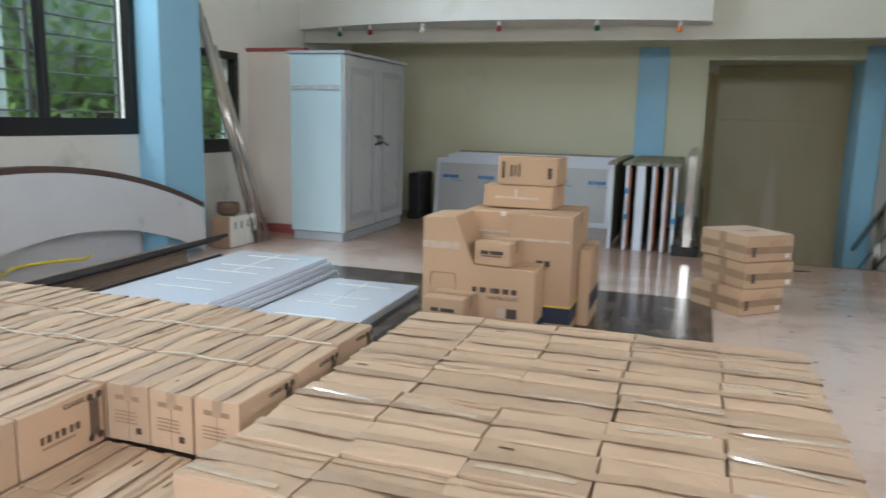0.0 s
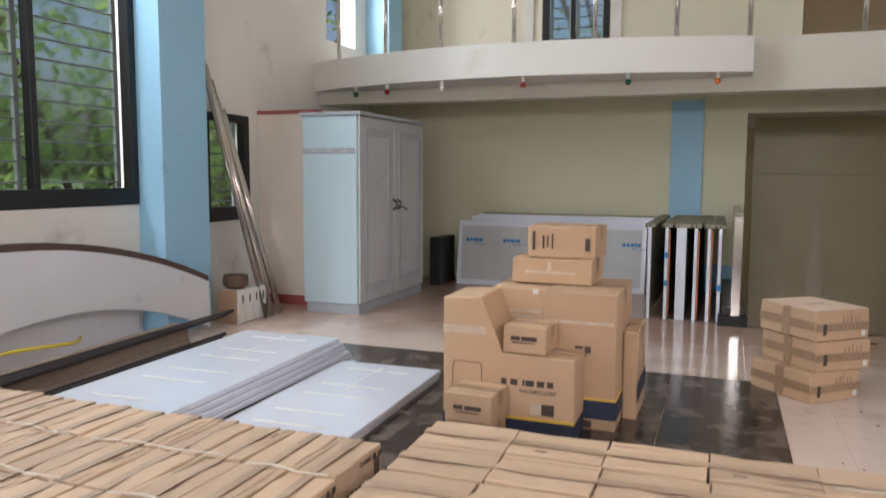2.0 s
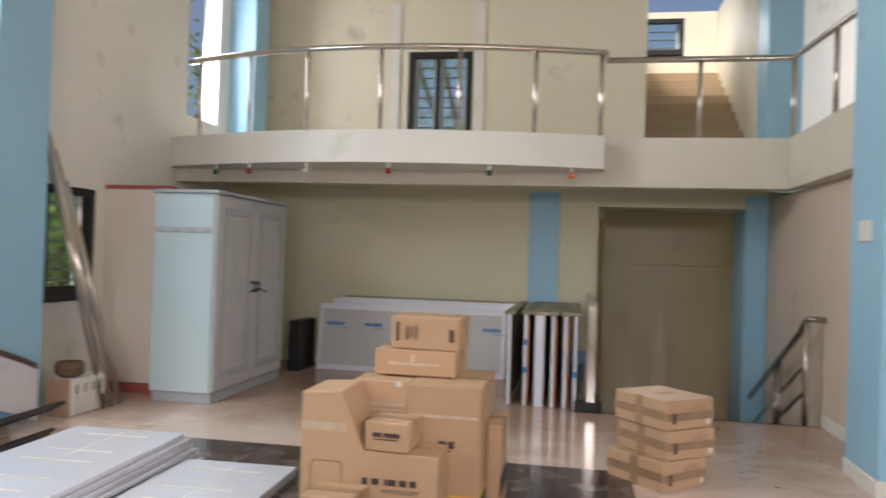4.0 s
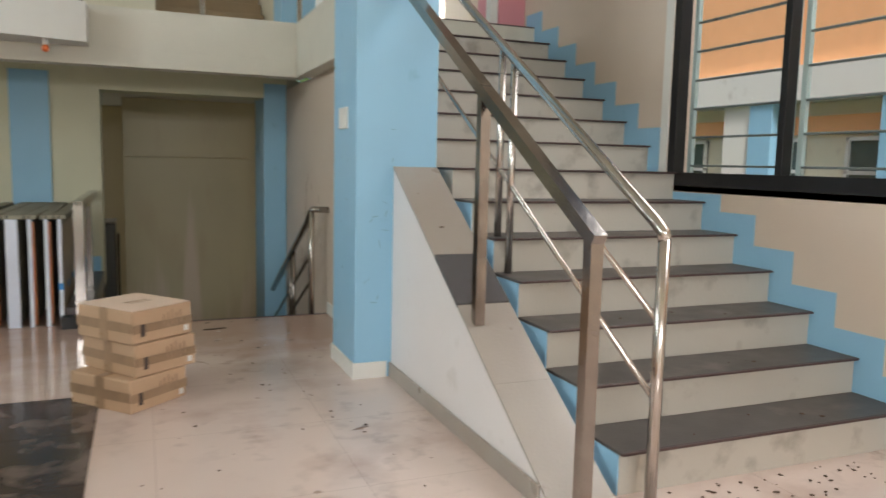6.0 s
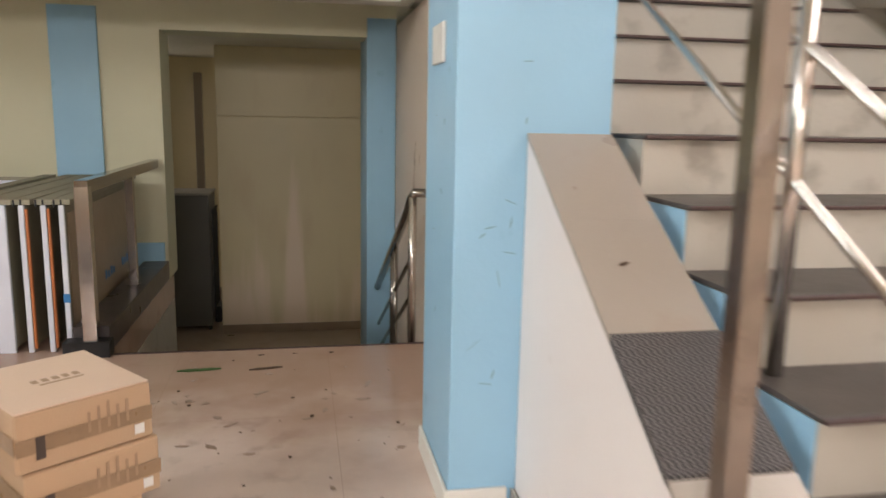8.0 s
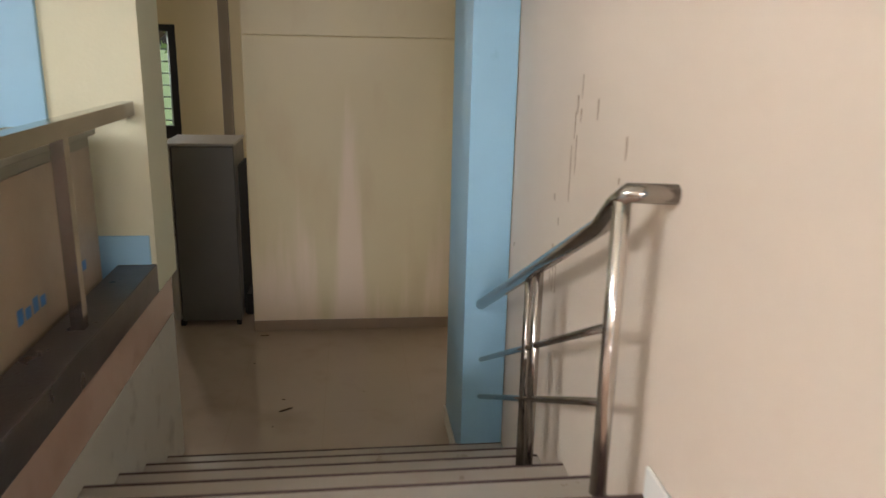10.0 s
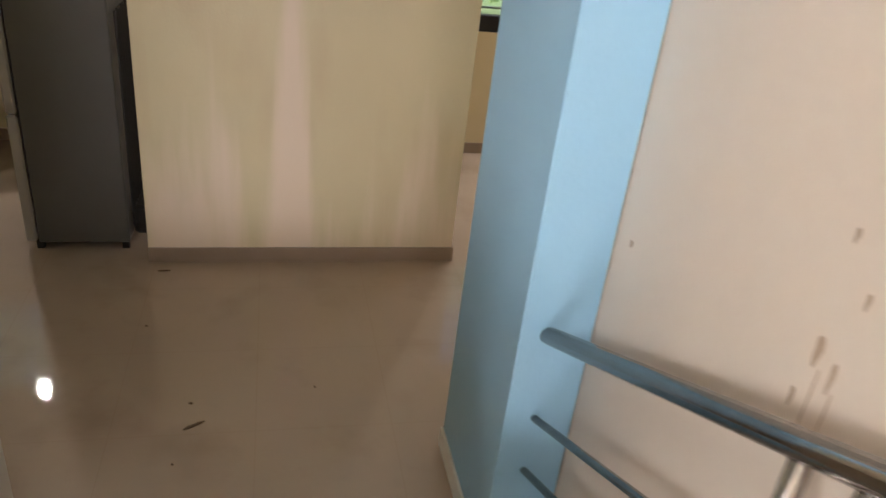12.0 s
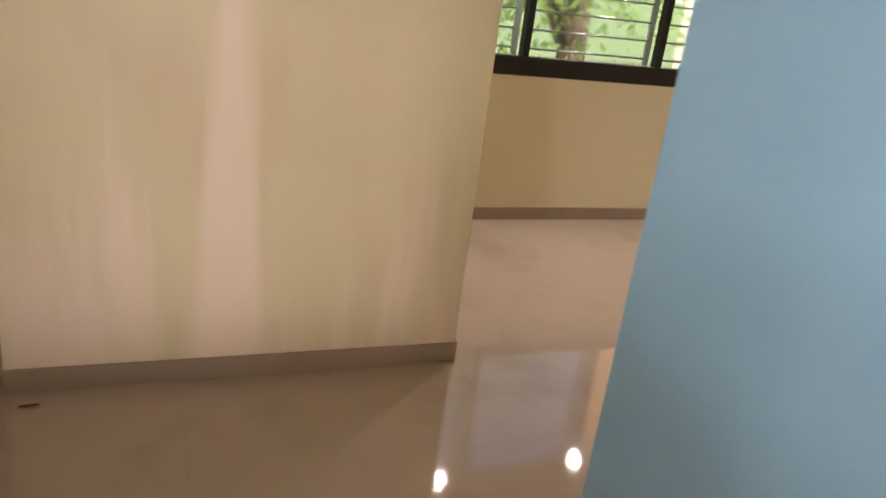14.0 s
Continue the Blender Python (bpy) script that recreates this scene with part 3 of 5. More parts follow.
# ---- stair down ----
down = empty("stair_lower", pose(0, 0, 0), "tiled stair going down to the lower room", "stair")
for k in range(1, 6):
    y0 = 7.42 + 0.39 * (k - 1)
    s = part("step", span(0.38, 2.238, y0 + 0.002, y0 + 0.39, LOW, -0.19 * k - 0.012, 0), RISER, down)
    part("tread", span(0.38, 2.238, y0 - 0.0, y0 + 0.40, -0.19 * k - 0.012, -0.19 * k), SLOPE, s)
    part("nosing", span(0.38, 2.238, y0 + 0.40, y0 + 0.415, -0.19 * k - 0.03, -0.19 * k + 0.002), NOSE, s)
part("nosing", span(0.38, 2.238, 7.405, 7.43, -0.03, 0.003), NOSE, down)
setting("kerb", span(0.22, 0.41, 7.46, YB - 0.002, 0.0, 0.15), mat("dark_granite", (0.05, 0.04, 0.038), 0.3, vary=0.3), "dark kerb along the stairwell edge")
gr = empty("guard_railing", pose(0, 0, 0), "steel guard railing along the stairwell edge", "railing")
part("foot", span(0.19, 0.43, 7.36, 7.46, 0, 0.09), BLACK, gr, "dark foot block")
part("post", tube([(0.33, 7.41, 0.09), (0.33, 7.41, 0.93)], 0.035, square=True), STEEL, gr)
part("post", tube([(0.33, 8.5, 0.15), (0.33, 8.5, 0.93)], 0.025, square=True), DULL, gr)
part("handrail", tube([(0.33, 7.38, 0.93), (0.33, YB - 0.003, 0.93)], 0.033, square=True), DULL, gr)
dr = empty("stairwell_handrail", pose(0, 0, 0), "round steel handrail on the stairwell wall", "handrail")
part("handrail", tube([(2.238, 7.43, 0.89), (2.11, 7.43, 0.895), (2.095, 7.48, 0.855), (2.09, 7.57, 0.775), (2.09, YB + 0.0, -0.105)], 0.028), DULL, dr, smooth=True)
part("post", tube([(2.1, 7.45, 0.0), (2.1, 7.45, 0.87)], 0.025), STEEL, dr, smooth=True)
for y in (8.25, 8.38):
    part("post", tube([(2.1, y, -0.19 * (int((y - 7.42) / 0.39) + 1)), (2.1, y, 0.765 - (y - 7.57) * 0.484)], 0.02), DULL, dr, smooth=True)
part("mid_rail", tube([(2.1, 7.45, 0.52), (2.1, YB, -0.43)], 0.013), DULL, dr, smooth=True)
part("mid_rail", tube([(2.1, 7.45, 0.29), (2.1, YB, -0.655)], 0.013), DULL, dr, smooth=True)

# ---- stair up ----
up = empty("stair", pose(0, 0, 0), "stair with grey treads, pale risers and blue step ends", "stair")


def slope_z(y):
    return 0.639 * (y - 3.456)


for k in range(1, 15):
    y0 = 3.56 + RUN * (k - 1)
    s = part("step", span(2.51, XR - 0.002, y0 + 0.025, y0 + RUN + 0.024, max(0, RISE * (k - 3)), RISE * k - 0.014, 0), RISER, up)
    part("tread", span(2.505, XR - 0.002, y0 + 0.010, y0 + RUN + 0.024, RISE * k - 0.014, RISE * k), TREAD, s)
    part("nosing", span(2.505, XR - 0.002, y0 - 0.004, y0 + 0.010, RISE * k - 0.012, RISE * k - 0.001, 0.002), NOSE, s)
    if y0 < 5.3:
        a = y0 + 0.026
        b = y0 + RUN
        lo = max(0.001, RISE * (k - 2))
        prof = [(a, lo), (b + 0.02, lo), (b + 0.02, RISE * k - 0.015), (a, RISE * k - 0.015)]
        part("step_end", prism(prof, 2.504, 2.5085), BLUE, s, "sky blue painted step end")
stringer = setting("stringer", prism([(3.45, 0), (5.455, 0), (5.455, slope_z(5.455) - 0.012), (3.47, 0.001)], 2.165, 2.435), mat("pinkish_white_paint", (0.8, 0.765, 0.745), 0.5, vary=0.05, scale=1.5, stain=(0.64, 0.6, 0.56), amount=0.36, stain_scale=3), "white sloping side wall of the stair")
for a, b, mt in ((3.48, 4.02, SLOPE), (4.02, 4.44, SLOPE), (4.44, 4.75, GRIP), (4.75, 5.1, SLOPE), (5.1, 5.452, SLOPE)):
    h = 0.012 if mt is GRIP else 0.004
    part("tile" if mt is SLOPE else "grip_mat", prism([(a + 0.002, slope_z(a) - 0.011), (b - 0.002, slope_z(b) - 0.011), (b - 0.002, slope_z(b) + h), (a + 0.002, slope_z(a) + h)], 2.161, 2.44), mt, stringer)
setting("baseboard_stringer", span(2.15, 2.163, 3.6, 5.458, 0, 0.09), SLOPE)
band = new("painted_band")
tagged(band, "sky blue stepped band painted along the stair wall", kind="structure")
for k in range(1, 15):
    y0 = 3.56 + RUN * (k - 1)
    a, b, top = y0 - 0.135, min(y0 + RUN - 0.135, 7.6), RISE * k + 0.125
    if a < 5.45:
        top = min(top, WR[2] - 0.042)
    elif a < 5.535:
        a = 5.535
    low = max(0, RISE * (k - 1) - 0.02)
    if top > low:
        part("band_piece", span(XR - 0.004, XR - 0.001, a, b, low, top, 0), BLUE, band)

sr = empty("stair_railing_square", pose(0, 0, 0), "square steel stair railing beside the pillar", "railing")
part("post", tube([(2.22, 3.40, 0.0), (2.22, 3.40, 1.06)], 0.025, square=True), DULL, sr)
part("post", tube([(2.22, 4.33, slope_z(4.33)), (2.22, 4.33, 1.66)], 0.024, square=True), DULL, sr)
part("handrail", tube([(2.22, 3.37, 1.05), (2.22, 5.455, 2.33)], 0.027, square=True), DULL, sr)
rr = empty("stair_railing_round", pose(0, 0, 0), "round steel stair railing with thin middle rails", "railing")
part("handrail", tube([(2.57, 3.46, 1.04), (2.57, 3.47, 1.07), (2.57, 3.51, 1.10), (2.57, 7.35, 1.10 + 3.84 * 0.616)], 0.026), STEEL, rr, smooth=True)
part("post", tube([(2.57, 3.46, 0.0), (2.57, 3.46, 1.05)], 0.024), STEEL, rr, smooth=True)
for y in (4.72, 4.86, 6.3):
    part("post", tube([(2.57, y, RISE * (int((y - 3.56) / RUN) + 1)), (2.57, y, 1.09 + (y - 3.51) * 0.616)], 0.02), STEEL, rr, smooth=True)
for dz in (0.36, 0.66):
    part("mid_rail", tube([(2.57, 3.46, 1.08 - dz), (2.57, 7.3, 1.08 - dz + 3.84 * 0.616)], 0.013), STEEL, rr, smooth=True)

# ---- lower room ----
wall_with_holes("wall_lower_north", "y", 13.68, 0.2, -3.0, 6.5, LOW, 2.05, [(2.7, 6.0, -0.04, 1.3), (-2.7, -0.35, 0.30, 1.4)], KCREAM, "warm cream wall of the lower room")
setting("wall_lower_west", span(-3.2, -3.0, YB + 0.46, 13.88, LOW, 2.05, 0), KCREAM)
setting("wall_lower_east", span(6.5, 6.7, YB + 0.16, 13.88, LOW, 2.05, 0), KCREAM)
setting("wall_lower_south", span(2.44, 6.5, YB, YB + 0.15, LOW, 2.05, 0), KCREAM)
setting("wall_lower_south_west", span(-3.0, 0.2, YB, YB + 0.38, LOW, -0.25, 0), KCREAM)
setting("wall_lower_back", span(-3.0, 0.2, YB + 0.402, YB + 0.45, -0.25, 2.05, 0), KCREAM)
setting("ceiling_lower", span(-3.2, 6.7, YB + 0.41, 13.9, 2.05, 2.18, 0), SLAB)
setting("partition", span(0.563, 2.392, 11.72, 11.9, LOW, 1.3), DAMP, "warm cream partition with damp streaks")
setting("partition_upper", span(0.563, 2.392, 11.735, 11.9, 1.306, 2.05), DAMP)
setting("baseboard_partition", span(0.563, 2.40, 11.706, 11.718, LOW, LOW + 0.095), BASE)
setting("baseboard_partition_end", span(2.394, 2.406, 11.72, 11.9, LOW, LOW + 0.095), BASE)
setting("baseboard_lower", span(-3.0, 6.5, 13.665, 13.678, LOW, LOW + 0.095), BASE)

# dark upright strip before the far wall of the lower room
setting("trim_corner", span(0.1, 0.19, 13.55, 13.664, LOW + 0.1, 1.85), mat("brown_grey_paint", (0.3, 0.25, 0.2), 0.6))
fr = empty("refrigerator", pose(0, 0, 0), "dark grey refrigerator seen from its side, standing beside the partition", "refrigerator")
part("body", span(-0.06, 0.44, 11.86, 12.45, LOW + 0.05, 0.42, 0.008), FRIDGE, fr)
part("door", span(-0.125, -0.068, 11.855, 12.455, LOW + 0.06, -0.32, 0.01), FRIDGEL, fr, "pale grey lower door")
part("door", span(-0.125, -0.068, 11.855, 12.455, -0.31, 0.41, 0.01), FRIDGEL, fr, "pale grey freezer door")
part("top_panel", span(-0.13, 0.45, 11.85, 12.46, 0.421, 0.445, 0.006), FRIDGEL, fr)
part("coil", tube([(0.47, 11.9 + 0.06 * (i // 2), LOW + (0.15 if (i + i // 2) % 2 else 1.4)) for i in range(16)], 0.008, 6), BLACKP, fr)
part("compressor", span(0.455, 0.54, 11.95, 12.3, LOW + 0.06, LOW + 0.25, 0.02), BLACKP, fr)
for x in (-0.06, 0.41):
    for y in (11.9, 12.4):
        part("foot", span(x - 0.02, x + 0.02, y - 0.02, y + 0.02, LOW, LOW + 0.05), BLACKP, fr)
ct = empty("kitchen_counter", pose(0, 0, 0), "white tiled kitchen counter with a dark edge", "counter")
part("worktop", span(-2.2, -0.35, 13.05, 13.66, -0.33, -0.25), WHITEP, ct)
part("edge", span(-2.2, -0.35, 13.03, 13.048, -0.32, -0.26), BLACK, ct)
for x in (-2.2, -1.25, -0.45):
    part("support", span(x, x + 0.1, 13.1, 13.66, LOW, -0.33), WHITEW, ct)

# ---- cartons ----
CW, CL, CH = 0.163, 0.312, 0.187


def carton_mesh(seed, m):
    """A slightly slumped carton with two flaps that meet along its middle."""
    rnd = random.Random(seed)
    bm = bmesh.new()
    hx, hy = CW / 2 - 0.002, CL / 2 - 0.003
    for s in (-1, 1):
        c = []
        for y in (-hy, -hy / 3, hy / 3, hy):
            edge = (CH - 0.004 + rnd.uniform(-0.005, 0.003), hx + rnd.uniform(-0.003, 0.001))
            mid = CH - 0.006 + rnd.uniform(-0.006, 0.004)
            c.append([bm.verts.new((s * 0.001, y, 0)), bm.verts.new((s * hx, y, 0)), bm.verts.new((s * edge[1], y, edge[0])),
                      bm.verts.new((s * (hx - 0.006), y, edge[0] + 0.003)), bm.verts.new((s * 0.012, y, mid + 0.002)), bm.verts.new((s * 0.001, y, mid))])
        for a, b in zip(c, c[1:]):
            for i in range(6):
                bm.faces.new((a[i], a[(i + 1) % 6], b[(i + 1) % 6], b[i]))
        bm.faces.new(c[0])
        bm.faces.new(c[-1])
    return mesh_of("carton", bm, m)


def tape_mesh(seed):
    rnd = random.Random(seed)
    bm = bmesh.new()
    w, hy = 0.015, CL / 2
    rows = []
    for y, z in ((-hy, CH - 0.055), (-hy, CH - 0.001), (-hy / 3, CH + 0.001), (hy / 3, CH + 0.001), (hy, CH - 0.001), (hy, CH - 0.05)):
        dx = rnd.uniform(-0.004, 0.004)
        rows.append([bm.verts.new((sx * w + dx, y + (0.001 if y > 0 else -0.001) * (abs(y) == hy), z)) for sx in (-1, 1)])
    for a, b in zip(rows, rows[1:]):
        bm.faces.new((a[0], a[1], b[1], b[0]))
    return mesh_of("tape", bm, TAPE)


CARTONS = [carton_mesh(i, CARD) for i in range(8)]
TAPES = [tape_mesh(i) for i in range(6)]
BARS = mesh_of("print", box_bm((0.04, 0.006, 0.0008), 0), LETTER)
STRIPE = mesh_of("flap_edge", box_bm((0.007, CL * 0.96, 0.0012), 0), TAPE)
# pale strips that draw the highlights on clear tape and shrink-wrap
TAPE_GLINT = mesh_of("clear_tape", box_bm((0.012, CL * 0.8, 0.002), 0), TAPEW)
rng = random.Random(7)


def carton(x, y, z, turned, label="taped brown cardboard carton in a packed block on the floor"):
    rz = (90 if turned else 0) + rng.uniform(-1.3, 1.3)
    ob = new("carton", rng.choice(CARTONS))
    ob.matrix_basis = pose(x + rng.uniform(-0.003, 0.003), y + rng.uniform(-0.003, 0.003), z + rng.uniform(0, 0.005), rng.uniform(-0.7, 0.7), rng.uniform(-0.9, 0.9), rz + (180 if rng.random() < 0.5 else 0))
    tagged(ob, label, "carton", "cartons in packed blocks")
    t = new("tape", rng.choice(TAPES))
    t.parent = ob
    if rng.random() < 0.4:
        s = new("flap_edge", STRIPE)
        s.parent = ob
        s.matrix_basis = pose(rng.choice((-1, 1)) * 0.055, 0, CH - 0.0012, 0, 0, rng.uniform(-1, 1))
    if rng.random() < 0.2:
        b = new("print", BARS)
        b.parent = ob
        b.matrix_basis = pose(rng.choice((-1, 1)) * 0.045, rng.uniform(-0.09, 0.09), CH - 0.0005, 0, 0, 90)
    return ob


def side_art(ob, face):
    """Lettering bars, a fluted column and small lines on the long side (face = +1 or -1)."""
    m = ob.matrix_basis
    side = 1 if (m.to_3x3() @ Vector((1, 0, 0))).x * face > 0 else -1
    x = side * (CW / 2 + 0.0005)
    far = 1 if (m.to_3x3() @ Vector((0, 1, 0))).y > 0 else -1
    bm = bmesh.new()
    for i in range(4):
        span(x - 0.0005, x + 0.0005, far * 0.118 - 0.016 + 0.01 * i, far * 0.118 - 0.011 + 0.01 * i, 0.03, 0.15, 0, bm)
    part("printed_column", bm, INK, ob, "printed fluted column")
    for yy, zz in ((0.1, 0.026), (0.136, 0.026), (0.1, 0.158), (0.136, 0.158)):
        v = lathe([(0.004, 0), (0.012, 0.0003), (0.012, 0.0008), (0.004, 0.001)], 12)
        part("printed_scroll", v, INK, ob, m=Matrix.Translation((x, far * yy, zz)) @ Euler((0, radians(90 * side), 0)).to_matrix().to_4x4())
    for i in range(6):
        y = -0.078 + 0.0265 * i - far * 0.02
        part("printed_bar", span(x - 0.0004, x + 0.0004, y, y + 0.015 - 0.004 * (i % 2), 0.076, 0.099, 0), LETTER, ob, "block of brand lettering")
    part("printed_bar", span(x - 0.0004, x + 0.0004, -0.06 - far * 0.02, 0.06 - far * 0.02, 0.058, 0.064, 0), mat_brand, ob)
    r = Matrix(((0, 0, 1, 0), (1, 0, 0, 0), (0, 1, 0, 0), (0, 0, 0, 1))) if side > 0 else Matrix(((0, 0, -1, 0), (-1, 0, 0, 0), (0, 1, 0, 0), (0, 0, 0, 1)))
    words("CLASSIC", 0.022, INK, ob, Matrix.Translation((x, 0.0 if far * side > 0 else 0.06, 0.152)) @ r)


def end_art(ob):
    m = ob.matrix_basis
    e = -1 if (m.to_3x3() @ Vector((0, 1, 0))).y > 0 else 1
    y = e * (CL / 2 + 0.0002)
    bm = span(-0.045, 0.045, y - 0.0004, y + 0.0004, 0.135, 0.15, 0)
    part("printed_bar", bm, mat_brand, ob, "faint lettering bar")
    for k in range(4):
        part("printed_line", span(-0.05, 0.03 + 0.005 * (k % 2), y - 0.0004, y + 0.0004, 0.096 - 0.012 * k, 0.1 - 0.012 * k, 0), mat_brand, ob)
    part("printed_code", span(0.03, 0.05, y - 0.0004, y + 0.0004, 0.03, 0.05, 0), INK, ob)


mat_brand = mat("brown_ink", (0.36, 0.24, 0.15), 0.7, vary=0.2)
for layer in (0, 1):
    z = layer * 0.188
    for i in range(5):                       # block beside the aisle, boxes lying across
        for j in range(7):
            if layer == 0 and 0 < i < 4 and 0 < j < 6:
                continue
            c = carton(-0.585 + 0.3115 * i + 0.01 * (j % 2), 3.02 - 0.237 * j + 0.004 * i, z + (0.004 if layer else 0), True, label="taped brown cardboard carton lying across in a packed block")
            c.scale = (1.42, 1, 1)
            if layer and (i == 4 or rng.random() < 0.2):
                g = new("clear_tape", TAPE_GLINT)
                g.parent = c
                g.matrix_basis = pose(rng.uniform(-0.06, 0.06), rng.uniform(-0.02, 0.02), CH - 0.0006, 0, 0, rng.uniform(-6, 6))
    for i in range(12):                      # block beside the window, boxes lying along
        for j in range(5):
            x, y = -0.915 - 0.1665 * i, 2.69 - 0.316 * j
            if layer == 0 and 0 < i < 9 and j < 3:
                continue
            if layer == 1 and j > 2 and i < 3:
                continue
            if y < 1.4 and layer == 1:
                continue
            c = carton(x, y, z + (0.004 if layer else 0), False)
            if layer == 1 and ((i == 0 and j < 3) or (i == 3 and j == 3)):
                side_art(c, 1)
            if layer == 1 and ((i < 3 and j == 2) or (i >= 3 and j == 3)):
                end_art(c)
for k, (x, y, l, a) in enumerate(((-1.5, 2.53, 0.5, 4), (-2.0, 2.52, 0.3, -3), (-1.2, 2.21, 0.35, 3), (-1.75, 2.22, 0.35, 2), (-1.0, 2.52, 0.28, 1), (-2.1, 2.2, 0.4, -2))):
    thing("strapping", tube([(-l / 2, 0.0, 0.0), (-l / 6, 0.012, 0.004), (l / 6, -0.01, 0.003), (l / 2, 0.004, 0)], 0.0026, 6), STRAP, "loose white plastic strap lying on the cartons", "strap", "loose straps", pose(x, y, 0.386, 0, 0, a))


# ---- toilet cartons ----
def plain_box(name, x0, x1, y0, y1, z0, z1, label, rz=0.0, tape="x", group="", material=None):
    sx, sy, sz = x1 - x0, y1 - y0, z1 - z0
    root = empty(name, pose((x0 + x1) / 2, (y0 + y1) / 2, z0, 0, 0, rz), label, "carton", group)
    bm = box_bm((sx, sy, sz), 0.006)
    for v in bm.verts:
        v.co += Vector((rng.uniform(-1, 1), rng.uniform(-1, 1), rng.uniform(-1, 0) if v.co.z > sz / 2 else 0)) * 0.003
    part("body", bm, material or CARD2, root)
    tb = bmesh.new()
    if tape == "x":
        span(-sx / 2 - 0.001, sx / 2 + 0.001, -0.025, 0.025, sz - 0.002, sz + 0.0012, 0, tb)
        span(sx / 2 + 0.003, sx / 2 + 0.0042, -0.025, 0.025, sz - 0.07, sz, 0, tb)
        span(-sx / 2 - 0.0042, -sx / 2 - 0.003, -0.025, 0.025, sz - 0.07, sz, 0, tb)
    else:
        span(-0.025, 0.025, -sy / 2 - 0.001, sy / 2 + 0.001, sz - 0.002, sz + 0.0012, 0, tb)
        span(-0.025, 0.025, -sy / 2 - 0.0042, -sy / 2 - 0.003, sz - 0.08, sz, 0, tb)
    part("tape", tb, TAPEB, root)
    return root, sx, sy, sz


def front_bars(root, sy, items, material):
    """Printed rectangles on the front: (x0, x1, z0, z1)."""
    for x0, x1, z0, z1 in items:
        part("printed_bar", span(x0, x1, -sy / 2 - 0.0045, -sy / 2 - 0.0032, z0, z1, 0), material, root)


FACE = Matrix(((1, 0, 0, 0), (0, 0, -1, 0), (0, 1, 0, 0), (0, 0, 0, 1)))
lb = empty("toilet_carton", pose(-1.07, 4.06, 0), "L-shaped brown toilet carton with a navy band and yellow line", "carton", "toilet cartons")
outline = [(0, 0), (0.655, 0), (0.655, 0.41), (0.30, 0.415), (0.19, 0.685), (0, 0.675)]
lbm = prism(outline, 0.0, 0.34, "y")
bmesh.ops.bevel(lbm, geom=lbm.edges[:], offset=0.006, segments=1, affect='EDGES')
part("body", lbm, CARD2, lb)
part("navy_band", span(-0.0015, 0.6565, -0.0015, 0.3415, 0.002, 0.10, 0), NAVY, lb, "navy printed band")
part("yellow_line", span(0.25, 0.6567, -0.0017, 0.0, 0.10, 0.114, 0), YELLOW, lb)
for x0, x1, z0, z1 in ((0.28, 0.305, 0.255, 0.3), (0.325, 0.36, 0.255, 0.3), (0.385, 0.395, 0.255, 0.3), (0.4, 0.44, 0.255, 0.3), (0.455, 0.49, 0.255, 0.3), (0.505, 0.535, 0.255, 0.3)):
    part("printed_bar", span(x0 + 0.02, x1 + 0.02, -0.0015, 0, z0 + 0.012, z1 - 0.004, 0), INK, lb, "brand lettering bar")
words("WATERCLOSET", 0.026, INK, lb, Matrix.Translation((0.39, -0.001, 0.232)) @ FACE)
part("printed_label", span(0.5, 0.56, -0.0016, 0, 0.13, 0.185, 0), INK, lb)
part("printed_label", span(0.445, 0.497, -0.0016, 0, 0.13, 0.185, 0), TAPEW, lb)
part("printed_drawing", tube([(0.05, -0.001, 0.2), (0.05, -0.001, 0.33), (0.06, -0.001, 0.36), (0.19, -0.001, 0.36), (0.2, -0.001, 0.34), (0.2, -0.001, 0.2)], 0.002, 4), INK, lb, "line drawing of a cistern")
part("tape", span(0.0, 0.22, -0.0016, 0, 0.50, 0.54, 0), TAPEW, lb, "shiny clear tape")
part("tape", span(0.30, 0.655, 0.14, 0.19, 0.412, 0.4165, 0), TAPE, lb)

b2, sx, sy, sz = plain_box("toilet_carton", -0.63, -0.26, 4.32, 4.92, 0.0, 0.692, "tall brown toilet carton with a navy band", group="toilet cartons")
part("navy_band", span(-sx / 2 - 0.005, sx / 2 + 0.005, -sy / 2 - 0.005, sy / 2 + 0.005, 0.06, 0.155, 0), NAVY, b2, "navy printed band")
part("yellow_line", span(-sx / 2 - 0.0052, sx / 2 + 0.0052, -sy / 2 - 0.0052, 0, 0.155, 0.166, 0), YELLOW, b2)
front_bars(b2, sy, [(-0.02, 0.02, 0.39, 0.425), (0.03, 0.06, 0.39, 0.425), (-0.02, 0.04, 0.375, 0.383), (0.03, 0.07, 0.012, 0.05)], INK)
front_bars(b2, sy, [(-0.17, 0.17, 0.535, 0.55)], TAPEW)
b3, sx, sy, sz = plain_box("toilet_carton", -0.93, -0.64, 4.405, 4.92, 0.0, 0.687, "tall brown carton wrapped in shiny tape", group="toilet cartons")
front_bars(b3, sy, [(-0.12, 0.13, 0.56, 0.575), (-0.12, 0.13, 0.535, 0.545)], TAPEW)
front_bars(b3, sy, [(0.08, 0.11, 0.66, 0.685)], WHITEP)
b4, sx, sy, sz = plain_box("toilet_carton", -0.253, -0.18, 4.55, 4.95, 0.0, 0.47, "low brown toilet carton with a navy band", group="toilet cartons")
part("navy_band", span(sx / 2 + 0.003, sx / 2 + 0.005, -sy / 2, sy / 2, 0.1, 0.2, 0), NAVY, b4)
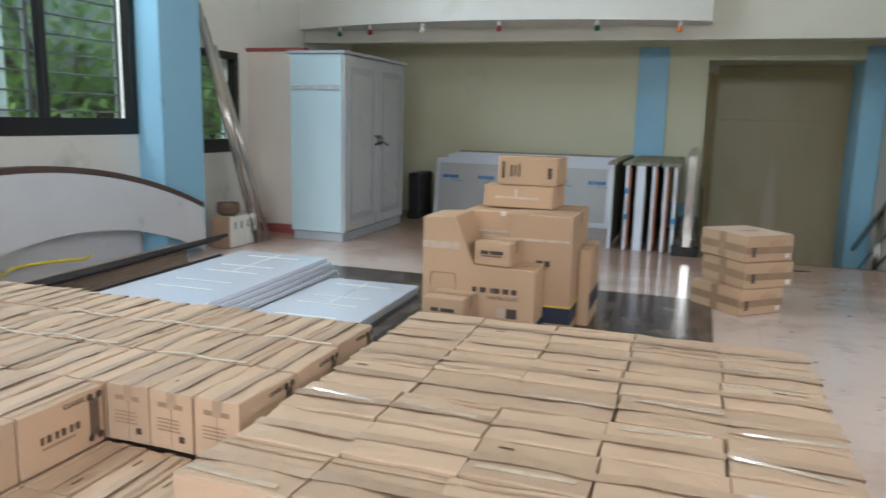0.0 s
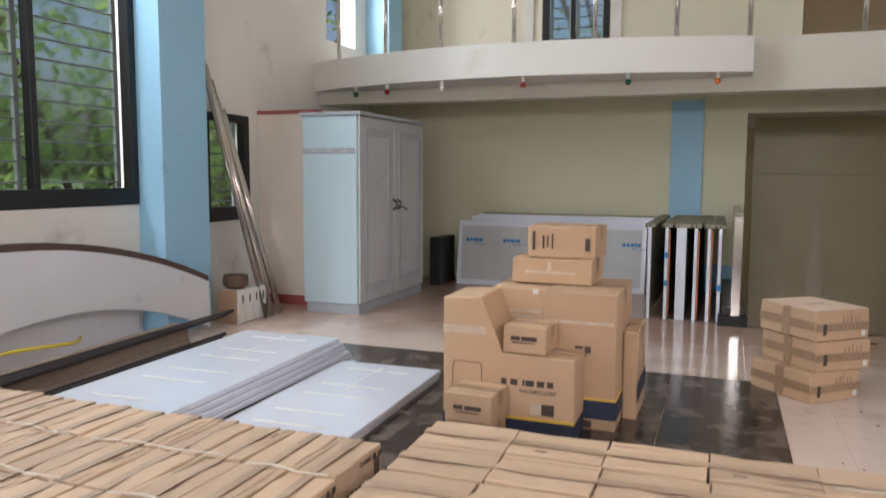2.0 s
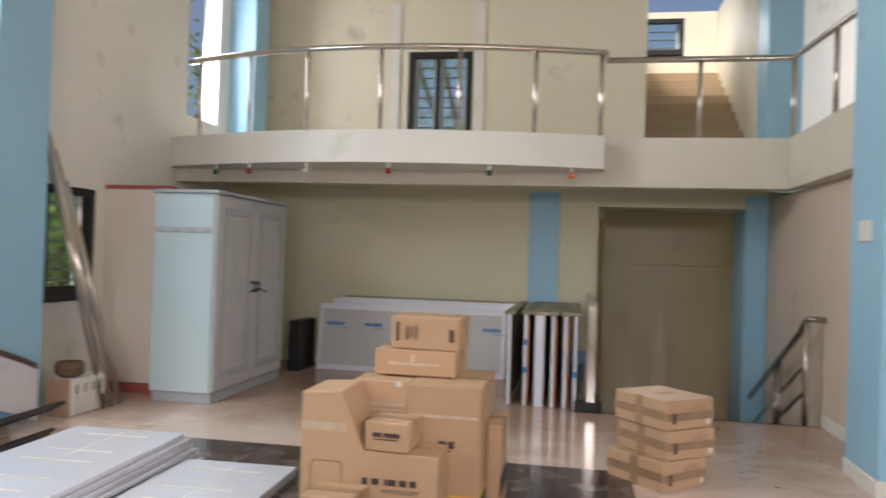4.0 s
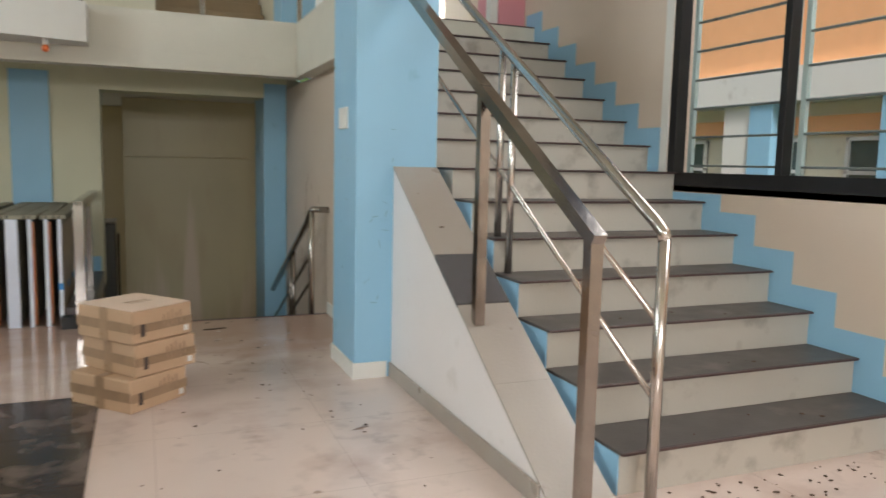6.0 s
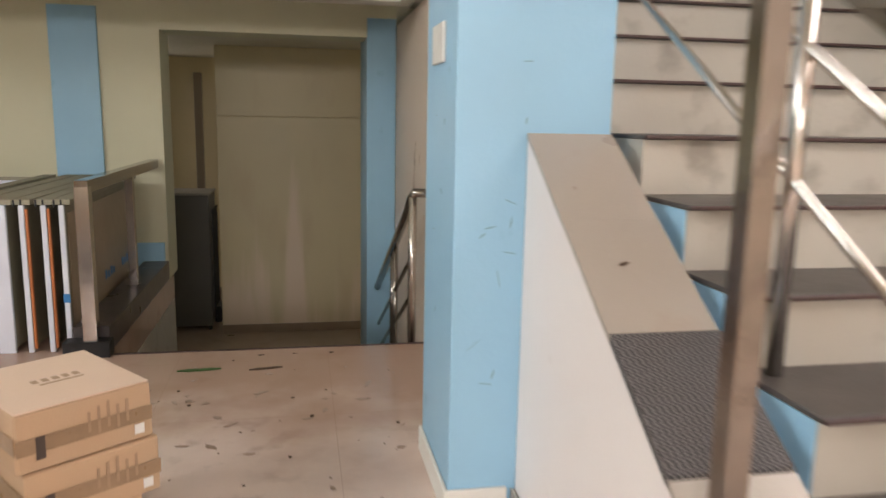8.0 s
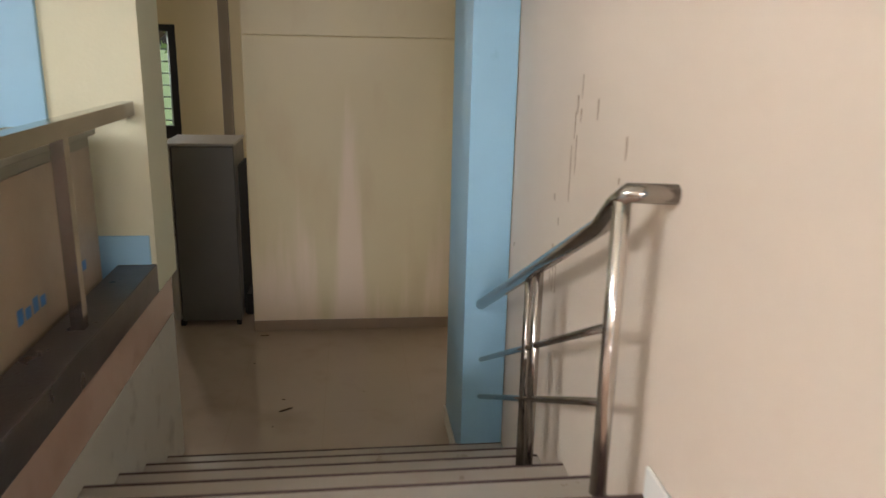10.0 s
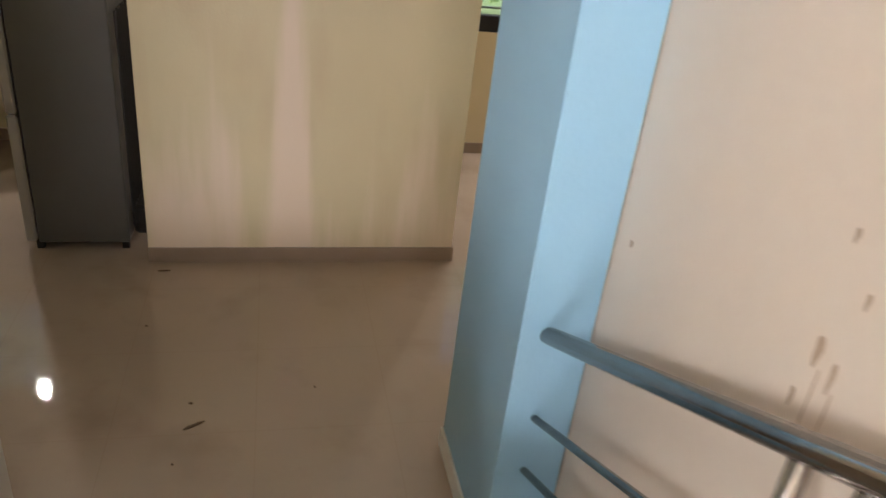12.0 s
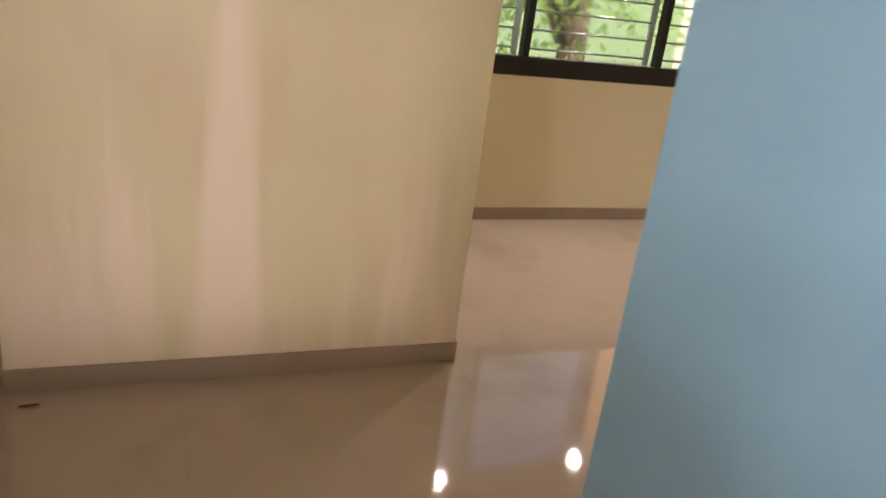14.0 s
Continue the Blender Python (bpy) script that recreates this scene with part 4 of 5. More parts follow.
s1, sx, sy, sz = plain_box("small_carton", -0.765, -0.55, 4.075, 4.30, 0.418, 0.553, "small brown carton resting on the toilet carton", rz=-4, group="small cartons")
front_bars(s1, sy, [(-0.065, -0.02, 0.065, 0.085), (-0.012, 0.065, 0.065, 0.085), (-0.06, 0.055, 0.052, 0.057)], INK)
s2, sx, sy, sz = plain_box("small_carton", -0.97, -0.735, 3.80, 4.02, 0.0, 0.14, "small brown carton under another on the floor", group="small cartons")
s3, sx, sy, sz = plain_box("small_carton", -0.965, -0.73, 3.80, 4.02, 0.142, 0.28, "small brown carton stacked in front of the toilet carton", rz=-3, group="small cartons")
front_bars(s3, sy, [(-0.07, -0.025, 0.06, 0.08), (-0.015, 0.065, 0.06, 0.08), (-0.06, 0.055, 0.046, 0.051)], INK)
t2, sx, sy, sz = plain_box("carton_upper", -0.855, -0.42, 4.55, 4.88, 0.694, 0.832, "brown carton with shiny tape on the toilet cartons", rz=-2, group="upper cartons")
front_bars(t2, sy, [(-0.14, 0.13, 0.055, 0.07), (-0.02, 0.0, 0.055, 0.115)], TAPEW)
t1, sx, sy, sz = plain_box("carton_upper", -0.765, -0.405, 4.55, 4.86, 0.834, 1.005, "brown printed carton on top of the pile", rz=-3, group="upper cartons")
front_bars(t1, sy, [(-0.155, -0.14, 0.04, 0.14), (-0.1, -0.09, 0.05, 0.12), (-0.075, -0.067, 0.06, 0.12), (-0.05, -0.042, 0.05, 0.13), (0.13, 0.155, 0.045, 0.11)], INK)

for k, (rz, dx, dy) in enumerate(((43.0, -0.035, -0.035), (37.0, 0.02, 0.01), (39.0, 0, 0))):
    b, sx, sy, sz = plain_box("stacked_carton", 0.725 - 0.192 + dx, 0.725 + 0.192 + dx, 5.515 - 0.217 + dy, 5.515 + 0.217 + dy, 0.175 * k, 0.175 * k + 0.173, "%s brown carton in a stack of three" % ("lowest bulging", "middle twisted", "pale lidded top")[k], rz=rz, group="stack of three")
    part("tape_band", span(-sx / 2 - 0.0045, -sx / 2 - 0.003, -sy / 2, sy / 2, 0.06, 0.11, 0), TAPEB, b)
    part("tape_band", span(-sx / 2 - 0.0046, -sx / 2 - 0.003, -0.03, 0.03, 0, 0.168, 0), TAPEB, b)
    part("print", span(-sx / 2 + 0.05, -sx / 2 + 0.075, -sy / 2 - 0.0045, -sy / 2 - 0.003, 0.035, 0.1, 0), INK, b)
    part("tape_band", span(-sx / 2, sx / 2, -sy / 2 - 0.0042, -sy / 2 - 0.003, 0.055, 0.1, 0), TAPEB, b)
    for i in range(5):
        part("print", span(0.0 + 0.028 * i, 0.008 + 0.028 * i, -sy / 2 - 0.0045, -sy / 2 - 0.003, 0.07 - 0.01 * (i % 2), 0.13 + 0.01 * (i % 3), 0), mat_brand, b)
    part("sticker", span(0.135, 0.165, -sy / 2 - 0.005, -sy / 2 - 0.003, 0.02, 0.05, 0), WHITEP, b, "white barcode sticker")
    if k == 2:
        part("lid", span(-sx / 2 + 0.004, sx / 2 - 0.004, -sy / 2 + 0.004, sy / 2 - 0.004, sz - 0.001, sz + 0.0025, 0), CARDPALE, b, "pale pinkish carton lid")
        for i in range(5):
            part("print", span(-0.06 + 0.03 * i, -0.042 + 0.03 * i, -0.01, 0.02, sz + 0.0025, sz + 0.0032, 0), mat_brand, b)
        part("print", span(-0.05, 0.08, -0.035, -0.025, sz + 0.0025, sz + 0.0032, 0), mat_brand, b)


# ---- white doors lying flat ----
def flat_door(x, y, z, rz, label):
    root = empty("pvc_door", pose(x, y, z, 0, 0, rz), label, "door panel", "white doors lying flat")
    part("leaf", box_bm((0.72, 2.05, 0.03), 0.003), PVC, root)
    return root


for k in range(6):
    r = flat_door(-2.50 + 0.018 * (5 - k), 4.02 - 0.012 * k, 0.031 * k, 0.8 * (k % 2) - 0.4 + 1.2, "white plastic door panel in a flat pile on the floor")
    if k == 5:
        top = r
    else:
        part("edge_strip", span(0.3605, 0.3615, -1.0, 1.0, 0.012, 0.016, 0), PVCG, r)
low = [flat_door(-1.75 + 0.01 * k, 3.88, 0.031 * k, 1.5, "white plastic door panel beside the pile of doors") for k in range(2)]
# thin raised white strips on the two uppermost panels
for r in (top, low[1]):
    for y in (-0.55, -0.2, 0.0, 0.3, 0.5, 0.85):
        part("groove", span(-0.2, 0.2, y, y + 0.022, 0.0298, 0.0315, 0.001), WHITEP, r)
    part("wrap_crease", span(-0.005, 0.005, 0.35, 0.95, 0.0298, 0.0312, 0), WHITEP, r)
for k in range(3):
    thing("pvc_jamb", box_bm((0.07, 2.1, 0.035), 0.003), PVC, "long white plastic door jamb lying beside the doors", "door jamb", "white jambs", pose(-2.98 - 0.085 * k, 4.35, 0.0, 0, 0, -0.5))

# ---- sheets against the back wall ----
def leaning_sheet(name, x0, x1, y_foot, height, lean, thick, material, label, z=0.0):
    root = empty(name, pose((x0 + x1) / 2, y_foot, z, -lean), label, "door panel", "panels against the back wall")
    part("sheet", span((x0 - x1) / 2, (x1 - x0) / 2, 0, thick, 0, height), material, root)
    return root


sh = leaning_sheet("wrapped_panel", -2.72, -0.56, 8.88, 0.75, 8, 0.035, PVC, "white door panel in printed grey film leaning on others")
part("film", span(-1.03, 1.03, -0.003, -0.001, 0.06, 0.69, 0), PVCG, sh, "grey protective film")
for i in range(5):
    x = -0.98 + 0.45 * i
    for a, b, w in ((0.0, 0.04, 0), (0.05, 0.08, 0), (0.09, 0.13, 0), (0.135, 0.16, 0), (0.165, 0.2, 0)):
        part("printed_bar", span(x + a, x + b, -0.0042, -0.0032, 0.505, 0.545, 0), FILM, sh, "blue brand lettering bar")
    words("PVC Doors", 0.032, FILM, sh, Matrix.Translation((x + 0.11, -0.0042, 0.47)) @ FACE, "blue printed words")
for k in range(3):
    leaning_sheet("panel", -2.6 + 0.06 * k, -0.52 + 0.03 * k, 9.0 + 0.05 * k, 0.80 + 0.02 * k, 6, 0.035, (PVC, PVC, OLIVE)[k], "white door panel leaning on the back wall")
crate2 = thing("dark_panel", span(-2.95, -2.82, 8.6, 9.1, 0, 0.56, 0.01), BLACKP, "dark board standing beside the wardrobe", "board")

# ---- door frames standing on edge ----
KRAFT = mat("brown_film", (0.36, 0.27, 0.18), 0.35, vary=0.12, scale=8)
for k, x in enumerate((-0.40, -0.255, -0.13, -0.01, 0.1, 0.19)):
    rz, n = rng.uniform(-1.0, 1.0), 0.82
    root = empty("door_leaf", pose(x, 7.5, 0, 0, 0, rz), "door leaf standing on edge with white and brown edges", "door panel", "door leaves on edge")
    w = 0.075 if k == 2 else 0.02
    part("leaf", span(-w / 2, w / 2, 0.02, 1.75, 0.02, n - 0.01), OLIVE, root, "dusty olive door leaf")
    part("edge", span(-w / 2 - 0.004, w / 2 + 0.004, 0.0, 0.025, 0.0, n), PVC, root, "white plastic door edge")
    if k in (1, 3, 4):
        part("edge_brown", span(w / 2 + 0.006, w / 2 + 0.02, 0.004, 0.025, 0.02, n - 0.02), mat("brown_edge_%d" % k, (0.5, 0.16, 0.05), 0.5), root, "reddish brown edge")
    part("top_profile", span(-w / 2 - 0.035, w / 2 + 0.035, 0.01, 1.75, n + 0.001, n + 0.03), OLIVE, root, "dusty grooved top")
    for yy in (0.0, 0.035):
        part("profile_rib", span(-w / 2 - 0.03 + yy, -w / 2 - 0.022 + yy, 0.004, 0.01, n - 0.01, n + 0.03, 0), BLACKP, root)
    if k == 5:
        film = part("film", span(w / 2 + 0.005, w / 2 + 0.008, 0.05, 1.72, 0.04, n - 0.05, 0), KRAFT, root, "brown protective film with blue print")
        for y in (0.3, 0.78, 1.26):
            for i in range(4):
                part("printed_bar", span(w / 2 + 0.0085, w / 2 + 0.0095, y + 0.07 * i, y + 0.05 + 0.07 * i, 0.24, 0.3 - 0.015 * (i % 2), 0), FILM, film, "blue print")
    for zz in ((0.3, 0.55) if k == 1 else (0.28,) if k == 5 else ()):
        part("sticker", span(-0.018, 0.018, -0.0015, -0.0005, zz, zz + 0.05, 0), FILM, root)

# ---- wardrobe ----
wd = empty("wardrobe", pose(0, 0, 0), "pale blue two-door wardrobe with grey trim standing by the back wall", "wardrobe")
part("body", span(-3.43, -2.875, 6.645, 8.17, 0.09, 1.80, 0.005), WARD, wd, "pale blue side panels")
part("plinth", span(-3.41, -2.87, 6.66, 8.15, 0.0, 0.088), WARDG, wd)
part("cornice", span(-3.45, -2.83, 6.62, 8.19, 1.801, 1.83), WARDG, wd)
for y0, y1 in ((6.66, 7.40), (7.415, 8.155)):
    dd = part("door", span(-2.872, -2.85, y0, y1, 0.1, 1.79), PVCG, wd, "silver grey wardrobe door")
    for a, b, c, e in ((y0 + 0.09, y1 - 0.09, 0.2, 0.26), (y0 + 0.09, y1 - 0.09, 1.63, 1.69), (y0 + 0.09, y0 + 0.15, 0.26, 1.63), (y1 - 0.15, y1 - 0.09, 0.26, 1.63)):
        part("moulding", span(-2.849, -2.838, a, b, c, e), WARDG, dd)
    part("handle", tube([(-2.849, (7.36 if y0 < 7 else 7.455), 0.93), (-2.81, (7.36 if y0 < 7 else 7.455), 0.95), (-2.80, (7.36 if y0 < 7 else 7.455), 1.0), (-2.849, (7.36 if y0 < 7 else 7.455), 1.03)], 0.01, 6), IRON, dd, "dark handle")
part("lock_cord", tube([(-2.80, 7.34, 0.97), (-2.79, 7.45, 0.96), (-2.79, 7.6, 0.92)], 0.007, 6), IRON, wd)
part("vent_strip", span(-3.42, -2.89, 6.636, 6.644, 1.46, 1.51), WARDG, wd, "strip of small vents")
for i in range(7):
    part("vent", span(-3.40 + 0.075 * i, -3.345 + 0.075 * i, 6.631, 6.6355, 1.47, 1.50), (WARDG, PVCG)[i % 2], wd)

setting("wall_pink_panel", span(XL + 0.002, -3.44, 6.93, 7.03, 0.09, 1.85), PINK, "pale pink low partition with a red top")
setting("trim_pink_panel", span(XL + 0.002, -3.435, 6.91, 7.04, 1.851, 1.885), RED)
setting("baseboard_pink_panel", span(XL + 0.002, -3.44, 6.92, 7.03, 0, 0.088), RED)

# ---- clutter at the window wall ----
ap = empty("arched_panel", pose(-3.78, 0, 0), "large white arched board with a brown edge leaning by the wall", "board")
N = 26


def outer(y):
    return 0.805 - 0.115 * (y - 3.76) ** 2


def inner(y):
    return max(0.0, 0.36 - 0.165 * (y - 4.2) ** 2)


ys = [1.5 + (5.66 - 1.5) * i / N for i in range(N + 1)]
part("board", prism([(y, outer(y)) for y in ys] + [(y, inner(y)) for y in reversed(ys)], 0, 0.05), PLY, ap, "chalky white board")
for a, b in ((0, 9), (9, 13), (13, 19), (19, 26)):
    seg = [ys[a] + 0.012, *ys[a + 1:b], ys[b] - 0.012]
    part("edge_band", prism([(y, outer(y) + 0.045) for y in seg] + [(y, outer(y) + 0.002) for y in reversed(seg)], -0.03, 0.055), BROWNEDGE, ap, "chipped brown edge strip")
thing("backing_board", span(-3.98, -3.95, 1.8, 5.1, 0, 0.45), PLY, "white board behind the arched panel", "board")
for k in range(5):
    thing("timber_plank", box_bm((0.14, 2.9 - 0.2 * k, 0.028), 0.004), WOODP, "weathered timber plank lying on the floor", "plank", "planks on the floor", pose(-3.62 + 0.02 * k, 3.7 + 0.1 * k, 0.029 * k, 0, 0, -1.5 + 1.2 * k))
for k in range(7):
    thing("iron_bar", tube([(0, -1.7, 0), (0, 1.5 - 0.1 * k, 0)], 0.016, 8), IRON, "dark iron bar on the pile of planks", "bar", "iron bars", pose(-3.44 + 0.045 * k, 4.15, 0.165 if k < 3 else 0.045, 0, 0, 2.2 + 0.8 * (k % 3) - 0.6 * (k > 3)))
hose = bmesh.new()
thing("hose", tube([(-3.75 + 0.1 * math.sin(i * 0.9), 3.3 + 0.10 * i, 0.185 + 0.01 * math.sin(i)) for i in range(12)], 0.012, 8, bm=hose), HOSE, "yellow hose lying on the planks", "hose", smooth=True)
pc, sx, sy, sz = plain_box("open_carton", -3.52, -3.2, 2.72, 3.05, 0.17, 0.42, "torn open brown carton on the planks", rz=12)
part("flap", span(-sx / 2, sx / 2, -sy / 2 - 0.12, -sy / 2 - 0.006, sz - 0.03, sz - 0.024, 0), CARD2, pc)
cr = empty("drawer_crate", pose(0, 0, 0), "white drawer crate with brown side standing on the floor", "crate")
part("side", span(-3.80, -3.62, 5.86, 5.88, 0, 0.29), mat("brown_side", (0.35, 0.22, 0.14), 0.6), cr, "brown side board")
part("body", span(-3.80, -3.62, 5.881, 6.3, 0, 0.285), WHITEP, cr)
for i in range(4):
    part("drawer_front", span(-3.619, -3.605, 5.89 + 0.1 * i, 5.98 + 0.1 * i, 0.01, 0.275), WHITEP, cr)
    part("slot", span(-3.604, -3.601, 5.93 + 0.1 * i, 5.945 + 0.1 * i, 0.17, 0.24, 0), BLACKP, cr)
thing("wicker_basket", lathe([(0.07, 0), (0.105, 0.03), (0.11, 0.08), (0.1, 0.12), (0.09, 0.12), (0.085, 0.1), (0.02, 0.09)], 18), BASKET, "brown wicker basket on the drawer crate", "basket", m=pose(-3.72, 6.0, 0.287))
for k in range(6):
    thing("steel_tube", tube([(-3.57 - 0.03 * (k % 2), 6.22 + 0.055 * k, 0.0), (-4.04, 5.93 + 0.07 * k + 0.02 * (k % 2), 2.45 - 0.12 * k)], 0.014 + 0.005 * (k % 3), 8), STEEL if k % 3 else DULL, "long steel tube leaning against the wall", "tube", "leaning tubes", smooth=True)

# ---- litter and drips ----
rl = random.Random(3)
for k in range(140):
    bm = bmesh.new()
    bmesh.ops.create_icosphere(bm, subdivisions=1, radius=rl.uniform(0.004, 0.011))
    for v in bm.verts:
        v.co = Vector((v.co.x * rl.uniform(0.5, 1.9), v.co.y * rl.uniform(0.5, 1.3), v.co.z * 0.35 + 0.004))
    if k < 30:
        x, y, z = rl.uniform(0.7, 2.0), rl.uniform(3.6, 7.3), 0
    elif k >= 88:
        x, y, z = rl.uniform(2.7, 4.1), 3.54 - abs(rl.gauss(0, 0.22)), 0
    elif k >= 70:
        x, y, z = rl.gauss(1.45, 0.28), min(7.3, rl.gauss(6.1, 0.7)), 0
    elif k < 38:
        x, y, z = rl.uniform(0.6, 3.0), rl.uniform(10.0, 11.6), LOW
    else:
        x, y, z = (rl.uniform(2.8, 4.1), rl.uniform(2.95, 3.52), 0) if k < 60 else (rl.uniform(2.9, 3.9), 3.62 + RUN * (k % 3) + rl.uniform(0, 0.2), RISE * (k % 3 + 1))
    thing("debris", bm, DRYLEAF, "small brown crumb of dirt on the tiles", "debris", "litter on the floor", pose(x, y, z, 0, 0, rl.uniform(0, 180)))
for x, y, z, rz, l, mt, nm in ((0.93, 7.08, 0.0, 4, 0.22, LEAFG, "green seed pod"), (1.27, 7.06, 0.0, 10, 0.17, DRYLEAF, "dry brown leaf"), (0.94, 10.25, LOW, 30, 0.1, DRYLEAF, "dry curled leaf"), (0.66, 11.6, LOW, 5, 0.07, DRYLEAF, "dry curled leaf"), (2.28, 4.95, slope_z(4.95) + 0.004, 40, 0.06, DRYLEAF, "dry leaf")):
    bm = prism([(-l / 2, 0), (-l / 4, l * 0.09), (0, l * 0.06), (l / 4, l * 0.08), (l / 2, 0), (l / 4, -l * 0.05), (-l / 4, -l * 0.06)], 0.001, 0.007, "z")
    thing("leaf", bm, mt, nm + " lying on the tiles", "leaf", m=pose(x, y, z, 0, 0, rz))
DIRT = mat("floor_dirt", (0.3, 0.2, 0.145), 0.35, vary=0.3, scale=12)
dirt = new("floor_dirt")
tagged(dirt, "brown dirt smears dried on the tiles", kind="structure")
for k in range(60):
    a0, w = rl.uniform(0, 3.14), rl.uniform(0.003, 0.017)
    l = w * rl.uniform(1.2, 3.5)
    prof = []
    for i in range(12):
        a = 2 * math.pi * i / 12
        q = rl.uniform(0.55, 1.2)
        u, v = l * q * math.cos(a), w * q * math.sin(a)
        prof.append((u * math.cos(a0) - v * math.sin(a0), u * math.sin(a0) + v * math.cos(a0)))
    part("smear", prism(prof, 0.0005, 0.0015, "z"), DIRT, dirt, m=pose(rl.uniform(0.65, 2.0), rl.uniform(5.9, 7.3) if k < 44 else rl.uniform(3.8, 5.9), 0))
DRIP = mat("brown_drip", (0.43, 0.3, 0.2), 0.5, vary=0.3)
drips = new("wall_drips")
tagged(drips, "brown drips and splashes on the stairwell wall", kind="structure")
for y, z, w, h in ((8.57, 0.43, 0.032, 0.09), (8.52, 0.405, 0.02, 0.09), (8.59, 0.31, 0.02, 0.06), (8.585, 0.655, 0.018, 0.04), (8.512, 0.567, 0.016, 0.045), (8.345, 1.06, 0.024, 0.1), (8.365, 0.985, 0.014, 0.14), (8.392, 0.81, 0.01, 0.3), (8.3, 1.02, 0.02, 0.07), (8.335, 0.88, 0.01, 0.2),
                   (8.113, 1.06, 0.022, 0.1), (8.3, 1.13, 0.01, 0.12), (7.93, 0.686, 0.02, 0.035), (7.858, 0.851, 0.016, 0.03), (7.758, 0.54, 0.026, 0.12), (7.818, 0.966, 0.022, 0.1), (9.3, 0.26, 0.03, 0.03), (8.55, 0.34, 0.006, 0.2), (8.505, 0.33, 0.006, 0.16)):
    w, h = w * 0.75, h * 0.6
    prof = [(y + w / 2 * math.cos(a) * (1 if math.sin(a) > 0 else 0.6), z + h / 2 * math.sin(a) * (1 if math.sin(a) > 0 else 1.6)) for a in [2 * math.pi * i / 10 for i in range(10)]]
    part("drip", prism(prof, 2.2378, 2.2396), DRIP, drips)

# ---- outside ----
tagged(part("ground", span(-400, 400, -400, 400, -1.6, -1.5, 0), GRASS), "grassy ground outside", kind="structure")


def tree(x, y, h, spread, seed, leaves=5200):
    r = random.Random(seed)
    root = empty("tree", pose(x, y, -1.5), "broad green tree outside the windows", "tree", "trees outside")
    bm = bmesh.new()
    tips = []
    for i in range(9):
        a = r.uniform(0, 6.28)
        tip = Vector((math.cos(a) * spread * r.uniform(0.4, 1), math.sin(a) * spread * r.uniform(0.4, 1), h * r.uniform(0.35, 1.0)))
        st = Vector((0, 0, h * r.uniform(0.15, 0.4)))
        tube([st, st.lerp(tip, 0.5) + Vector((0, 0, 0.3)), tip], 0.05, 6, bm=bm)
        tips += [tip, st.lerp(tip, 0.6)]
    trunk = lathe([(0.28, 0), (0.2, h * 0.2), (0.15, h * 0.4), (0.06, h * 0.6)], 9)
    part("trunk", trunk, BARK, root)
    part("branchwork", bm, BARK, root)
    verts, faces = [], []
    for i in range(leaves):
        c = r.choice(tips) + Vector((r.gauss(0, 0.55), r.gauss(0, 0.55), r.gauss(0, 0.5)))
        if -5.0 < x + c.x < 7.2 and -5 < y + c.y < 14.6:
            continue
        u = Vector((r.gauss(0, 1), r.gauss(0, 1), r.gauss(0, 1))).normalized()
        w = u.cross(Vector((r.gauss(0, 1), r.gauss(0, 1), r.gauss(0, 1)))).normalized()
        s = r.uniform(0.04, 0.1)
        b = len(verts)
        verts += [c - u * s, c + w * s * 0.45, c + u * s, c - w * s * 0.45]
        faces.append((b, b + 1, b + 2, b + 3))
    me = bpy.data.meshes.new("crown")
    me.from_pydata(verts, [], faces)
    me.materials.append(LEAF)
    cr = new("crown", me)
    cr.parent = root
    tagged(cr, kind="stuff")


